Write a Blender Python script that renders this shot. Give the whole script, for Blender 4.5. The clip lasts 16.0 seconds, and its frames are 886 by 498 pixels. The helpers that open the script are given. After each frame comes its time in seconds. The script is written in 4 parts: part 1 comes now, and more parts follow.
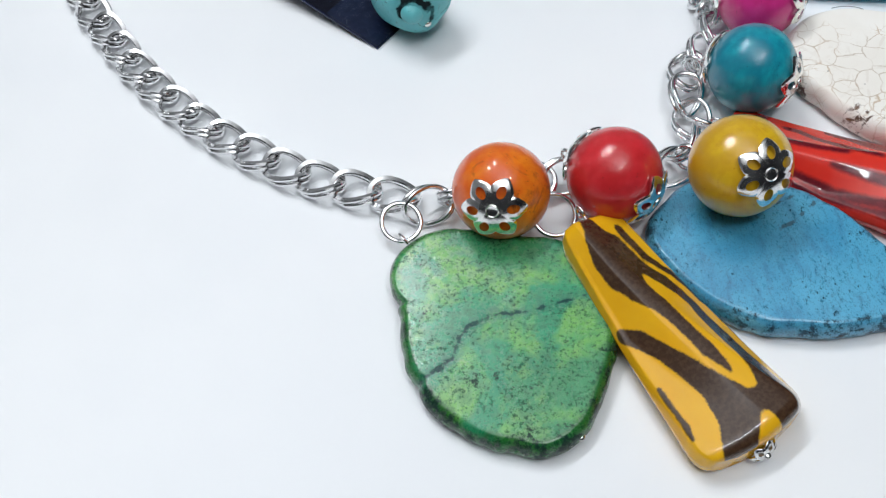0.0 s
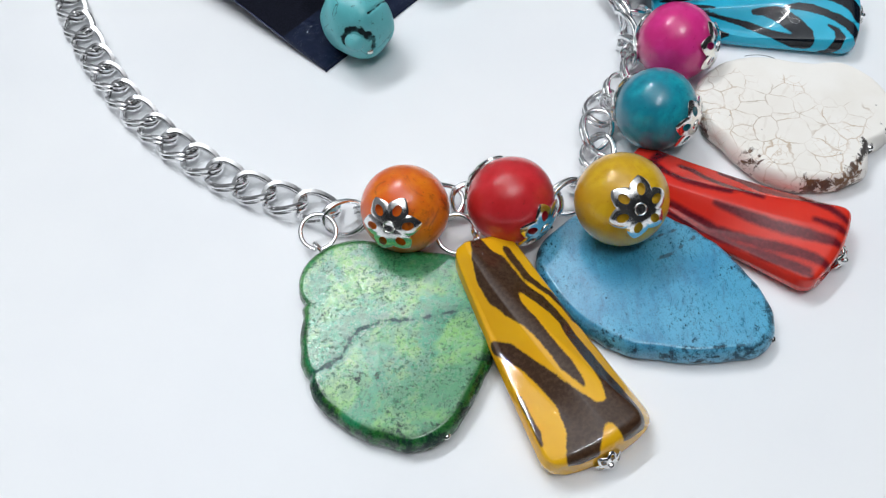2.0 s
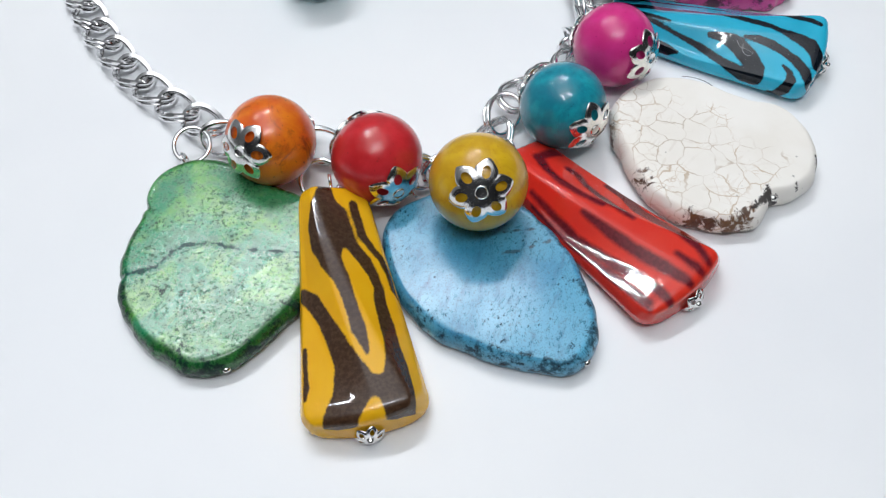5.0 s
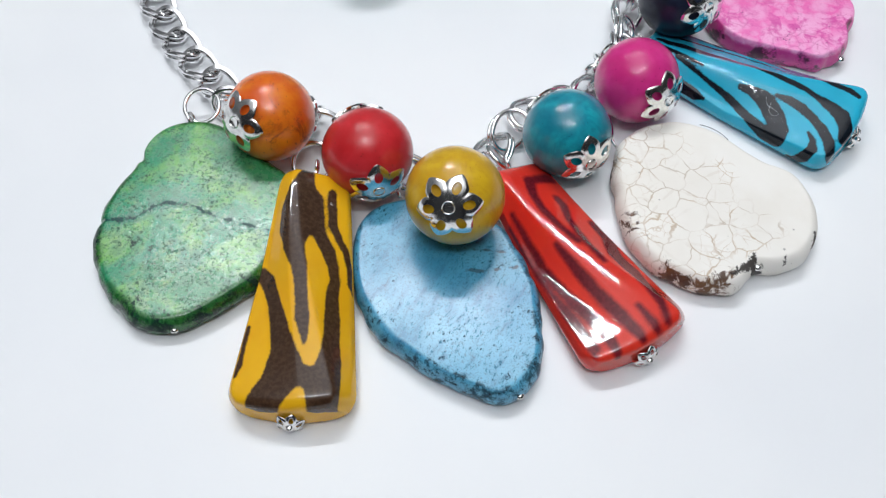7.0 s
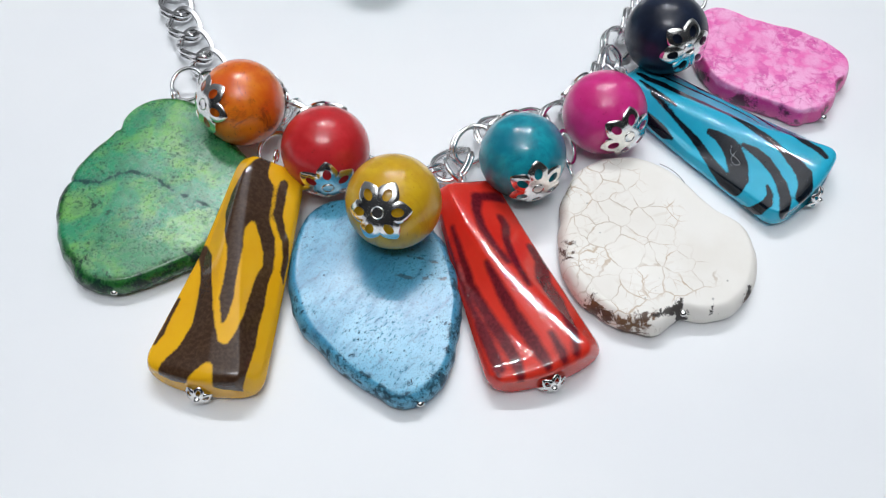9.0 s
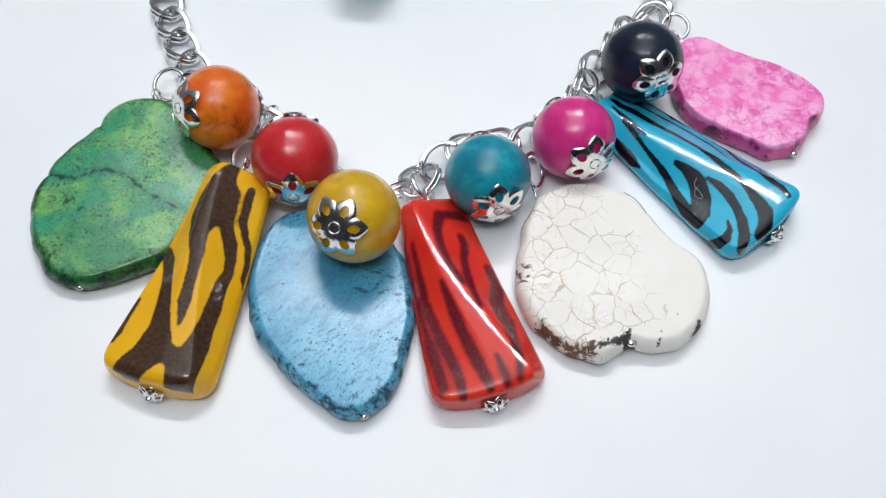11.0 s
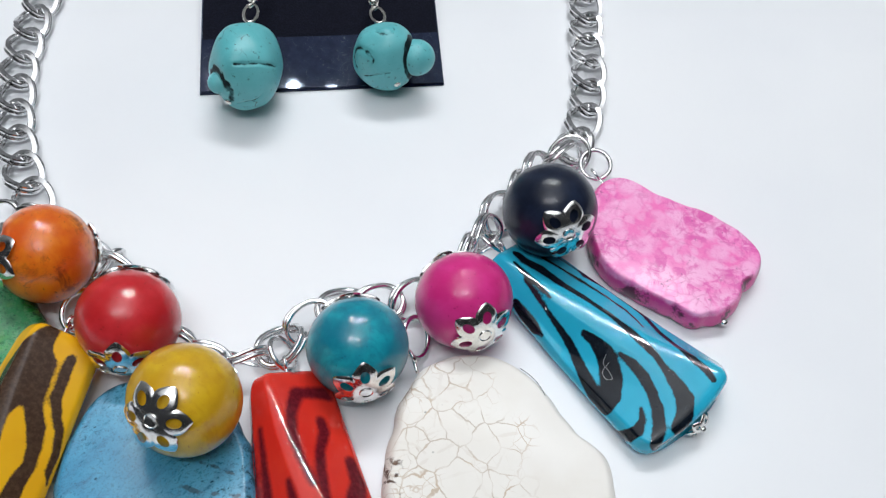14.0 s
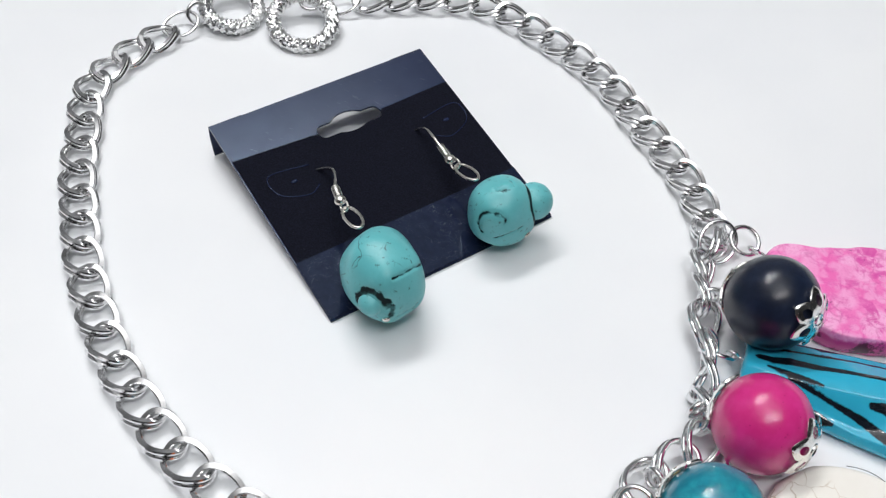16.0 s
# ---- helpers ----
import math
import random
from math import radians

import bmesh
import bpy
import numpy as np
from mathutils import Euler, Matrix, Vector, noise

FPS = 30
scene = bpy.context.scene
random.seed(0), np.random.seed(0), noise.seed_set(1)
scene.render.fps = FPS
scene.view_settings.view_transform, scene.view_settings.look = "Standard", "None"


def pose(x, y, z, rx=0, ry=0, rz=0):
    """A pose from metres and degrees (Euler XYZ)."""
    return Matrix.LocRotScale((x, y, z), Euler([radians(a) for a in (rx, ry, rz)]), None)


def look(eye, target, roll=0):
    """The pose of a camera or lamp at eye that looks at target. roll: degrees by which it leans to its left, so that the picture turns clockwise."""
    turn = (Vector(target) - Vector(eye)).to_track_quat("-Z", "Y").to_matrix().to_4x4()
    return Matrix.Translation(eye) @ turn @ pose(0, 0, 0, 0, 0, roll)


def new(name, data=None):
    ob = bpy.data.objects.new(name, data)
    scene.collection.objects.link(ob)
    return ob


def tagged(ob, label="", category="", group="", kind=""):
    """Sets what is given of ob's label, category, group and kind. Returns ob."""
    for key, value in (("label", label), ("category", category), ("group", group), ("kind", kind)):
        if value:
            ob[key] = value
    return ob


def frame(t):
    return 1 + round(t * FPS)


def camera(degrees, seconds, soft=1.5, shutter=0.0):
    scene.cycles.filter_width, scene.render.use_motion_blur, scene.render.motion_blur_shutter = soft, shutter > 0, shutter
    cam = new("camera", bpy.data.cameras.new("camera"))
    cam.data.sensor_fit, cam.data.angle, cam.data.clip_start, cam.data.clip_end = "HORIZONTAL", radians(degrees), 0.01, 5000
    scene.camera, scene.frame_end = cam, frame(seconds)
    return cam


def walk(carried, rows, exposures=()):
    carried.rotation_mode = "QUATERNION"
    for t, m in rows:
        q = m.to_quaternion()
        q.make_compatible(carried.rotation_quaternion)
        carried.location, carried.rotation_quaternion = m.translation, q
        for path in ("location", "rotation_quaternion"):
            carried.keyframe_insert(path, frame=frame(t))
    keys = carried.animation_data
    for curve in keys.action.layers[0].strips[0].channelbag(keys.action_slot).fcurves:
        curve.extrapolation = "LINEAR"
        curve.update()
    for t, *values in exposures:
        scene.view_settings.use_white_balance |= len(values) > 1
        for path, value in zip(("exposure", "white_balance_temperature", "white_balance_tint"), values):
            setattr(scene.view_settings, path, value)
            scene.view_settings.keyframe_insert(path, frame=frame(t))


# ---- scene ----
CM = 0.01  # all lengths below are written in centimetres

# ---- camera ----
cam = camera(48.5, 16.0, soft=1.3)
PATH = [
    (0, (-5.05, -9.09, 14.02), (-5.23, -0.60, 1.65), -6.05),
    (0.5, (-4.32, -9.51, 14.30), (-4.68, -0.97, 1.97), -6.12),
    (1, (-3.63, -9.92, 14.68), (-4.24, -1.31, 2.41), -6.63),
    (1.5, (-2.98, -9.96, 14.88), (-3.84, -1.33, 2.64), -6.95),
    (2, (-2.23, -10.03, 15.22), (-3.31, -1.41, 2.99), -7.31),
    (2.5, (-1.34, -9.93, 15.16), (-2.65, -1.35, 2.93), -6.74),
    (3, (-0.51, -10.14, 15.05), (-2.27, -1.73, 2.75), -6.41),
    (3.5, (0.37, -10.34, 14.70), (-1.70, -1.93, 2.45), -5.48),
    (4, (0.84, -10.36, 14.43), (-1.52, -2.06, 2.17), -4.28),
    (4.5, (1.52, -9.96, 14.17), (-1.00, -1.63, 1.95), -2.72),
    (4.7, (1.89, -9.74, 14.13), (-0.69, -1.39, 1.94), -2.30),
    (6.8, (4.09, -8.46, 14.25), (0.10, -0.92, 1.91), 0.04),
    (7, (4.32, -8.17, 14.43), (0.28, -0.74, 2.04), 0.56),
    (7.5, (4.88, -7.64, 14.55), (0.66, -0.32, 2.16), 0.81),
    (8, (5.65, -7.37, 14.58), (1.23, -0.25, 2.14), 1.16),
    (8.5, (6.03, -6.97, 14.43), (1.19, -0.13, 1.99), 0.73),
    (8.7, (6.28, -6.81, 14.59), (1.23, -0.10, 2.16), 0.21),
    (10.8, (7.58, -6.60, 16.58), (2.18, -0.31, 4.08), 1.93),
    (11, (7.36, -5.72, 15.60), (2.03, 0.47, 3.02), 1.89),
    (11.5, (7.22, -4.33, 13.21), (1.85, 1.76, 0.59), 1.43),
    (12, (7.78, -3.01, 12.18), (2.30, 3.16, -0.34), 1.06),
    (12.5, (8.10, -2.24, 12.83), (2.46, 3.99, 0.41), 1.15),
    (13, (8.05, -1.93, 13.49), (2.38, 4.51, 1.19), 2.24),
    (13.5, (7.91, -2.07, 13.72), (2.22, 4.42, 1.45), 2.35),
    (14, (6.64, -2.07, 14.29), (0.94, 4.87, 2.27), 4.53),
    (14.5, (5.36, -1.93, 14.91), (-0.32, 5.41, 3.12), 6.53),
    (15, (3.77, -2.62, 15.07), (-1.46, 5.59, 3.65), 7.51),
    (15.5, (1.45, -3.54, 14.93), (-2.57, 5.42, 3.60), 6.34),
    (16, (-1.84, -4.13, 14.30), (-4.21, 5.37, 2.94), 2.91),
]
walk(cam, [(t, look(Vector(eye) * CM, Vector(target) * CM, roll)) for t, eye, target, roll in PATH],
     [(0.0, 0.03, 6480, 9), (4.5, 0.02, 6520, 10), (8.5, 0.02, 6500, 10), (12.0, 0.04, 6500, 10), (13.0, -0.01, 6500, 10), (14.5, 0.0, 6520, 10), (16.0, 0.06, 6780, 11)])

# ---- world and lamps: a closed room with hanging lamps on two sides of the table ----
world = bpy.data.worlds.new("room_dark")
scene.world = world
world.use_nodes = True
world.node_tree.nodes["Background"].inputs["Color"].default_value = (0.8, 0.87, 1.0, 1)
world.node_tree.nodes["Background"].inputs["Strength"].default_value = 0.05


# makes the long near lamp and the added upward fills
def lamp_or_fill(x, y, power, turn, length, width, up=0, colour=(0.925, 0.962, 1.0)):
    data = bpy.data.lights.new("lamp_or_fill", "AREA")
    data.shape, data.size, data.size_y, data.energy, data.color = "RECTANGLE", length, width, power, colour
    ob = new("lamp_or_fill", data)
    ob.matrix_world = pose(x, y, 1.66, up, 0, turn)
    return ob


def bulb(x, y, power, radius, colour=(0.925, 0.962, 1.0)):
    data = bpy.data.lights.new("lamp_bulb", "AREA")
    data.shape, data.size, data.energy, data.color = "DISK", radius * 2, power, colour
    ob = new("lamp_bulb", data)
    ob.matrix_world = pose(x, y, 1.66)
    return ob


# two close rows of spotlights hanging beyond the table, and one long lamp on the near side
for k in range(-4, 10):
    for dx, dy in ((0.0, 0.0), (0.055, -0.012)):
        bulb(-0.80 + 0.064 * k + dx, 0.635 + 0.050 * k + dy, 0.66, 0.013)
lamp_or_fill(0.28, -0.46, 6.4, 36, 0.85, 0.03)
lamp_or_fill(-0.60, 0.80, 22.0, 43, 0.5, 0.10, 180)
lamp_or_fill(0.28, -0.46, 52.0, 36, 0.5, 0.06, 180)  # this and the line above: added upward fills that brighten the ceiling

# ---- materials ----


class Nodes:
    """A short way to write a node material; numbers and sockets can both be given as inputs."""

    def __init__(self, name):
        self.mat = bpy.data.materials.new(name)
        self.mat.use_nodes = True
        self.tree = self.mat.node_tree
        self.shader = self.tree.nodes["Principled BSDF"]
        coords = self.tree.nodes.new("ShaderNodeTexCoord")
        scaled = self.tree.nodes.new("ShaderNodeVectorMath")
        scaled.operation = "SCALE"
        scaled.inputs["Scale"].default_value = 100.0
        self.tree.links.new(coords.outputs["Object"], scaled.inputs[0])
        self.cm = scaled.outputs[0]  # object coordinates in centimetres

    def put(self, socket, value):
        if isinstance(value, bpy.types.NodeSocket):
            self.tree.links.new(value, socket)
        elif isinstance(value, tuple) and len(value) == 3 and socket.type == "RGBA":
            socket.default_value = (*value, 1)
        else:
            socket.default_value = value

    def math(self, kind, a, b=0.0, clamp=False):
        n = self.tree.nodes.new("ShaderNodeMath")
        n.operation, n.use_clamp = kind, clamp
        self.put(n.inputs[0], a), self.put(n.inputs[1], b)
        return n.outputs[0]

    def noise(self, scale, detail=4.0, rough=0.55, bend=0.0, at=None):
        n = self.tree.nodes.new("ShaderNodeTexNoise")
        self.put(n.inputs["Vector"], at or self.cm)
        n.inputs["Scale"].default_value, n.inputs["Detail"].default_value = scale, detail
        n.inputs["Roughness"].default_value, n.inputs["Distortion"].default_value = rough, bend
        return n.outputs["Fac"]

    def cells(self, scale, feature="DISTANCE_TO_EDGE", at=None):
        n = self.tree.nodes.new("ShaderNodeTexVoronoi")
        n.feature = feature
        self.put(n.inputs["Vector"], at or self.cm)
        n.inputs["Scale"].default_value = scale
        return n.outputs["Distance"]

    def warped(self, scale, amount, stretch=(1, 1, 1)):
        """Coordinates shaken by noise, then stretched."""
        n = self.tree.nodes.new("ShaderNodeTexNoise")
        self.put(n.inputs["Vector"], self.cm)
        n.inputs["Scale"].default_value, n.inputs["Detail"].default_value = scale, 3.0
        m = self.tree.nodes.new("ShaderNodeVectorMath")
        m.operation = "MULTIPLY_ADD"
        self.put(m.inputs[0], n.outputs["Color"])
        m.inputs[1].default_value = (amount, amount, amount)
        self.put(m.inputs[2], self.cm)
        s = self.tree.nodes.new("ShaderNodeVectorMath")
        s.operation = "MULTIPLY"
        self.put(s.inputs[0], m.outputs[0])
        s.inputs[1].default_value = stretch
        return s.outputs[0]

    def ramp(self, value, low, high, a=0.0, b=1.0):
        n = self.tree.nodes.new("ShaderNodeMapRange")
        n.interpolation_type = "SMOOTHSTEP"
        for slot, v in zip(n.inputs[:5], (value, low, high, a, b)):
            self.put(slot, v)
        return n.outputs[0]

    def mix(self, amount, a, b, kind="MIX"):
        n = self.tree.nodes.new("ShaderNodeMix")
        n.data_type, n.blend_type = "RGBA", kind
        self.put(n.inputs[0], amount), self.put(n.inputs[6], a), self.put(n.inputs[7], b)
        return n.outputs[2]

    def mark(self, name):
        n = self.tree.nodes.new("ShaderNodeAttribute")
        n.attribute_name = name
        return n.outputs["Fac"]

    def bump(self, height, strength, depth=0.02):
        n = self.tree.nodes.new("ShaderNodeBump")
        n.inputs["Strength"].default_value, n.inputs["Distance"].default_value = strength, depth * CM
        self.put(n.inputs["Height"], height)
        self.put(self.shader.inputs["Normal"], n.outputs[0])
        self.put(self.shader.inputs["Coat Normal"], n.outputs[0])

    def done(self, colour, rough=0.4, metal=0.0, **more):
        self.put(self.shader.inputs["Base Color"], colour)
        self.put(self.shader.inputs["Roughness"], rough)
        self.put(self.shader.inputs["Metallic"], metal)
        for key, value in more.items():
            self.put(self.shader.inputs[key.replace("_", " ")], value)
        return self.mat


def white_table():
    n = Nodes("white_laminate")
    soft = n.noise(0.16, 3)
    grain = n.noise(9.0, 3)
    col = n.mix(n.ramp(soft, 0.3, 0.7), (0.80, 0.815, 0.84), (0.84, 0.85, 0.865))
    n.bump(grain, 0.05, 0.004)
    return n.done(col, n.ramp(grain, 0.3, 0.7, 0.42, 0.5))


def wall_paint(name, colour):
    n = Nodes(name)
    soft = n.noise(0.02, 4)
    n.bump(n.noise(3.0, 4), 0.1, 0.03)
    return n.done(n.mix(n.ramp(soft, 0.3, 0.7), colour, tuple(c * 0.9 for c in colour)), 0.7)


def silver(name, colour, rough, dents=0.0):
    n = Nodes(name)
    worn = n.noise(5.0, 5, 0.65)
    fine = n.noise(40.0, 2)
    if dents:
        n.bump(n.noise(6.0, 3), dents, 0.05)
    dark = tuple(c * 0.82 for c in colour)
    col = n.mix(n.ramp(worn, 0.35, 0.62), dark, colour)
    return n.done(col, n.math("ADD", n.ramp(worn, 0.3, 0.7, rough + 0.1, rough), n.ramp(fine, 0.3, 0.8, 0.0, 0.05)), 1.0)


def lacquered_wood(name, colour, dark, fleck, grain_amount=0.5, stains=0.0, varnish=1.0):
    """A dyed and varnished wooden bead: streaky dye, pores, uneven gloss."""
    n = Nodes(name)
    long = n.warped(0.9, 0.5, (6.0, 6.0, 1.2))
    grain = n.noise(1.0, 5, 0.6, at=long)
    cloud = n.noise(0.9, 4, 0.6)
    col = n.mix(n.ramp(cloud, 0.36, 0.62), dark, colour)
    col = n.mix(n.math("MULTIPLY", n.ramp(grain, 0.42, 0.72), grain_amount), col, dark)
    pores = n.ramp(n.cells(7.0, "F1", at=n.warped(2.0, 0.4, (1.0, 1.0, 0.35))), 0.12, 0.03)
    col = n.mix(n.math("MULTIPLY", pores, 0.55), col, fleck)
    if stains:
        blot = n.ramp(n.noise(1.7, 6, 0.75, 0.8), 0.52, 0.68)
        col = n.mix(n.math("MULTIPLY", blot, stains), col, fleck)
    n.bump(n.math("ADD", n.math("MULTIPLY", grain, 0.8), n.math("ADD", n.math("MULTIPLY", n.noise(6.0, 4, 0.6), 1.3), n.math("MULTIPLY", n.noise(26.0, 3, 0.65), 1.1))), 0.22, 0.014)
    return n.done(col, n.ramp(grain, 0.3, 0.75, 0.34, 0.46), Specular_IOR_Level=0.12, Coat_Weight=varnish, Coat_Roughness=0.06, Coat_IOR=1.54)


def resin(name, ground, ground_two, stripe, stripe_two, soft=0.02):
    """Glossy cast resin with flowing stripes; the stripes' edge is the zero line of the mark."""
    n = Nodes(name)
    edge = n.math("ADD", n.mark("stripe"), n.ramp(n.noise(2.5, 2), 0.25, 0.75, -0.012, 0.012))
    edge = n.math("ADD", edge, n.ramp(n.noise(26.0, 2), 0.3, 0.7, -0.006, 0.006))
    inside = n.ramp(edge, soft, -soft)
    drift = n.noise(0.8, 4)
    ground_col = n.mix(n.ramp(drift, 0.3, 0.7), ground, ground_two)
    haze = n.noise(14.0, 3)
    stripe_col = n.mix(n.ramp(haze, 0.35, 0.7), stripe, stripe_two)
    col = n.mix(inside, ground_col, stripe_col)
    scratch = n.noise(1.0, 2, at=n.warped(0.5, 0.3, (22.0, 3.0, 22.0)))
    dints = n.ramp(n.noise(30.0, 2, 0.6), 0.60, 0.70)
    n.bump(n.math("SUBTRACT", n.math("MULTIPLY", scratch, 0.6), n.math("MULTIPLY", dints, 1.6)), 0.10, 0.006)
    return n.done(col, n.ramp(scratch, 0.4, 0.75, 0.21, 0.28), Specular_IOR_Level=0.03, Coat_Weight=1.0, Coat_Roughness=n.ramp(scratch, 0.35, 0.75, 0.035, 0.065))


def dyed_green_stone():
    n = Nodes("dyed_green_stone")
    cloud = n.noise(0.75, 5, 0.6, 0.4)
    fine = n.noise(5.0, 6, 0.7)
    col = n.mix(n.ramp(cloud, 0.42, 0.60), (0.020, 0.29, 0.135), (0.165, 0.45, 0.10))
    col = n.mix(n.ramp(n.noise(0.55, 4, 0.6), 0.50, 0.62, 0.0, 0.75), col, (0.010, 0.22, 0.115))
    col = n.mix(n.ramp(n.noise(1.6, 5, 0.7), 0.54, 0.66, 0.0, 0.42), col, (0.24, 0.48, 0.13))
    col = n.mix(n.ramp(fine, 0.46, 0.70, 0.0, 0.6), col, (0.010, 0.13, 0.05))
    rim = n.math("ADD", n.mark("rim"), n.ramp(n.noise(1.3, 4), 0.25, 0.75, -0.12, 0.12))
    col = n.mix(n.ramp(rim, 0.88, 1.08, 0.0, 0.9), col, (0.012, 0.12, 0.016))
    # uneven darker patches from the top edge down the side
    rim_patches = n.math("MULTIPLY", n.ramp(rim, 0.96, 1.10), n.ramp(n.noise(2.4, 5, 0.75), 0.48, 0.58))
    col = n.mix(n.math("MULTIPLY", rim_patches, 0.85), col, (0.006, 0.022, 0.016))
    # three sizes of dark grains
    grains = n.math("MULTIPLY", n.ramp(n.noise(18.0, 3, 0.7), 0.54, 0.60), n.ramp(n.noise(2.0, 4, 0.6), 0.36, 0.56, 0.3, 1.0))
    col = n.mix(n.math("MULTIPLY", grains, 0.75), col, (0.008, 0.055, 0.030))
    dots = n.math("MULTIPLY", n.ramp(n.cells(11.0, "F1", at=n.warped(8.0, 0.10)), 0.28, 0.18), n.ramp(n.noise(2.6, 4, 0.65), 0.48, 0.58))
    col = n.mix(n.math("MULTIPLY", dots, 0.6), col, (0.008, 0.028, 0.028))
    clots = n.math("MULTIPLY", n.ramp(n.noise(6.5, 5, 0.75), 0.60, 0.66), n.ramp(n.noise(1.1, 3), 0.46, 0.60))
    col = n.mix(n.math("MULTIPLY", clots, 0.9), col, (0.010, 0.022, 0.026))
    jag = n.ramp(n.noise(6.0, 5, 0.75), 0.25, 0.75, -0.10, 0.10)
    halo = n.ramp(n.math("ADD", n.mark("vein"), jag), 0.16, 0.0)
    col = n.mix(n.math("MULTIPLY", halo, 0.5), col, (0.012, 0.14, 0.09))
    vein = n.ramp(n.math("ADD", n.mark("vein"), n.math("MULTIPLY", jag, 0.6)), 0.010, -0.03)
    col = n.mix(n.math("MULTIPLY", vein, 0.85), col, (0.006, 0.035, 0.045))
    blot = n.ramp(n.math("ADD", n.mark("blot"), n.ramp(n.noise(5.5, 6, 0.8), 0.2, 0.8, -0.30, 0.30)), 0.04, -0.06)
    col = n.mix(n.math("MULTIPLY", blot, 0.9), col, (0.008, 0.022, 0.024))
    grit = n.noise(32.0, 4, 0.7)
    col = n.mix(n.ramp(grit, 0.45, 0.34, 0.0, 0.12), col, (0.30, 0.60, 0.22))
    n.bump(n.math("SUBTRACT", n.math("ADD", n.math("MULTIPLY", fine, 0.3), n.math("MULTIPLY", grit, 1.4)), n.math("MULTIPLY", n.math("ADD", vein, grains), 0.8)), 0.14, 0.010)
    pitted = n.math("MAXIMUM", n.math("MAXIMUM", n.math("MAXIMUM", grains, dots), clots), n.math("MAXIMUM", vein, blot))
    return n.done(col, n.ramp(fine, 0.35, 0.75, 0.25, 0.33), Specular_IOR_Level=n.ramp(pitted, 0.0, 1.0, 0.7, 0.2), Coat_Weight=n.ramp(pitted, 0.0, 0.6, 0.35, 0.05), Coat_Roughness=0.16)


def dyed_blue_stone():
    n = Nodes("dyed_blue_stone")
    cloud = n.noise(0.8, 5, 0.6)
    long = n.warped(0.8, 0.6, (5.0, 1.6, 3.0))
    streak = n.noise(1.0, 6, 0.7, at=long)
    col = n.mix(n.ramp(cloud, 0.35, 0.65), (0.042, 0.285, 0.49), (0.088, 0.40, 0.61))
    col = n.mix(n.ramp(streak, 0.48, 0.72, 0.0, 0.6), col, (0.022, 0.13, 0.27))
    rim = n.math("ADD", n.mark("rim"), n.ramp(n.noise(1.1, 5, 0.7), 0.25, 0.75, -0.16, 0.16))
    dashes = n.ramp(n.noise(1.0, 5, 0.75, at=n.warped(1.2, 0.4, (24.0, 9.0, 12.0))), 0.55, 0.63)
    dashes = n.math("MULTIPLY", dashes, n.ramp(n.noise(0.9, 4), 0.34, 0.58, 0.35, 1.0))
    col = n.mix(n.math("MULTIPLY", dashes, 0.55), col, (0.026, 0.085, 0.13))
    pits = n.math("MULTIPLY", n.ramp(n.cells(11.0, "F1", at=n.warped(6.0, 0.14, (1.0, 0.6, 1.0))), 0.24, 0.14), n.ramp(n.noise(1.6, 4, 0.65), 0.50, 0.62))
    col = n.mix(n.math("MULTIPLY", pits, 0.85), col, (0.016, 0.022, 0.03))
    clots = n.math("MULTIPLY", n.ramp(n.noise(7.0, 5, 0.75), 0.57, 0.64), n.ramp(n.math("ADD", rim, n.ramp(n.noise(1.8, 3), 0.3, 0.7, -0.3, 0.3)), 0.92, 1.16))
    col = n.mix(n.math("MULTIPLY", clots, 0.85), col, (0.014, 0.014, 0.016))
    edge_dirt = n.math("MULTIPLY", n.ramp(rim, 0.95, 1.10), n.ramp(n.noise(3.6, 6, 0.8), 0.47, 0.58))
    col = n.mix(n.math("MULTIPLY", edge_dirt, 0.8), col, (0.028, 0.022, 0.018))
    line = n.ramp(n.math("ADD", n.mark("vein"), n.ramp(n.noise(6.0, 4), 0.3, 0.7, -0.04, 0.04)), 0.02, -0.01)
    col = n.mix(n.math("MULTIPLY", line, 0.7), col, (0.02, 0.03, 0.04))
    grit = n.noise(30.0, 4, 0.7)
    col = n.mix(n.ramp(grit, 0.55, 0.64, 0.0, 0.55), col, (0.018, 0.075, 0.13))
    col = n.mix(n.ramp(grit, 0.44, 0.34, 0.0, 0.15), col, (0.17, 0.52, 0.70))
    n.bump(n.math("SUBTRACT", n.math("ADD", n.math("MULTIPLY", streak, 0.35), n.math("MULTIPLY", grit, 1.6)), n.math("MULTIPLY", n.math("ADD", pits, dashes), 0.6)), 0.085, 0.010)
    pitted = n.math("MAXIMUM", n.math("MAXIMUM", dashes, pits), n.math("MAXIMUM", clots, edge_dirt))
    return n.done(col, n.ramp(streak, 0.35, 0.75, 0.29, 0.38), Specular_IOR_Level=n.ramp(pitted, 0.0, 1.0, 0.8, 0.08), Coat_Weight=n.ramp(pitted, 0.0, 0.6, 0.22, 0.0), Coat_Roughness=0.14)


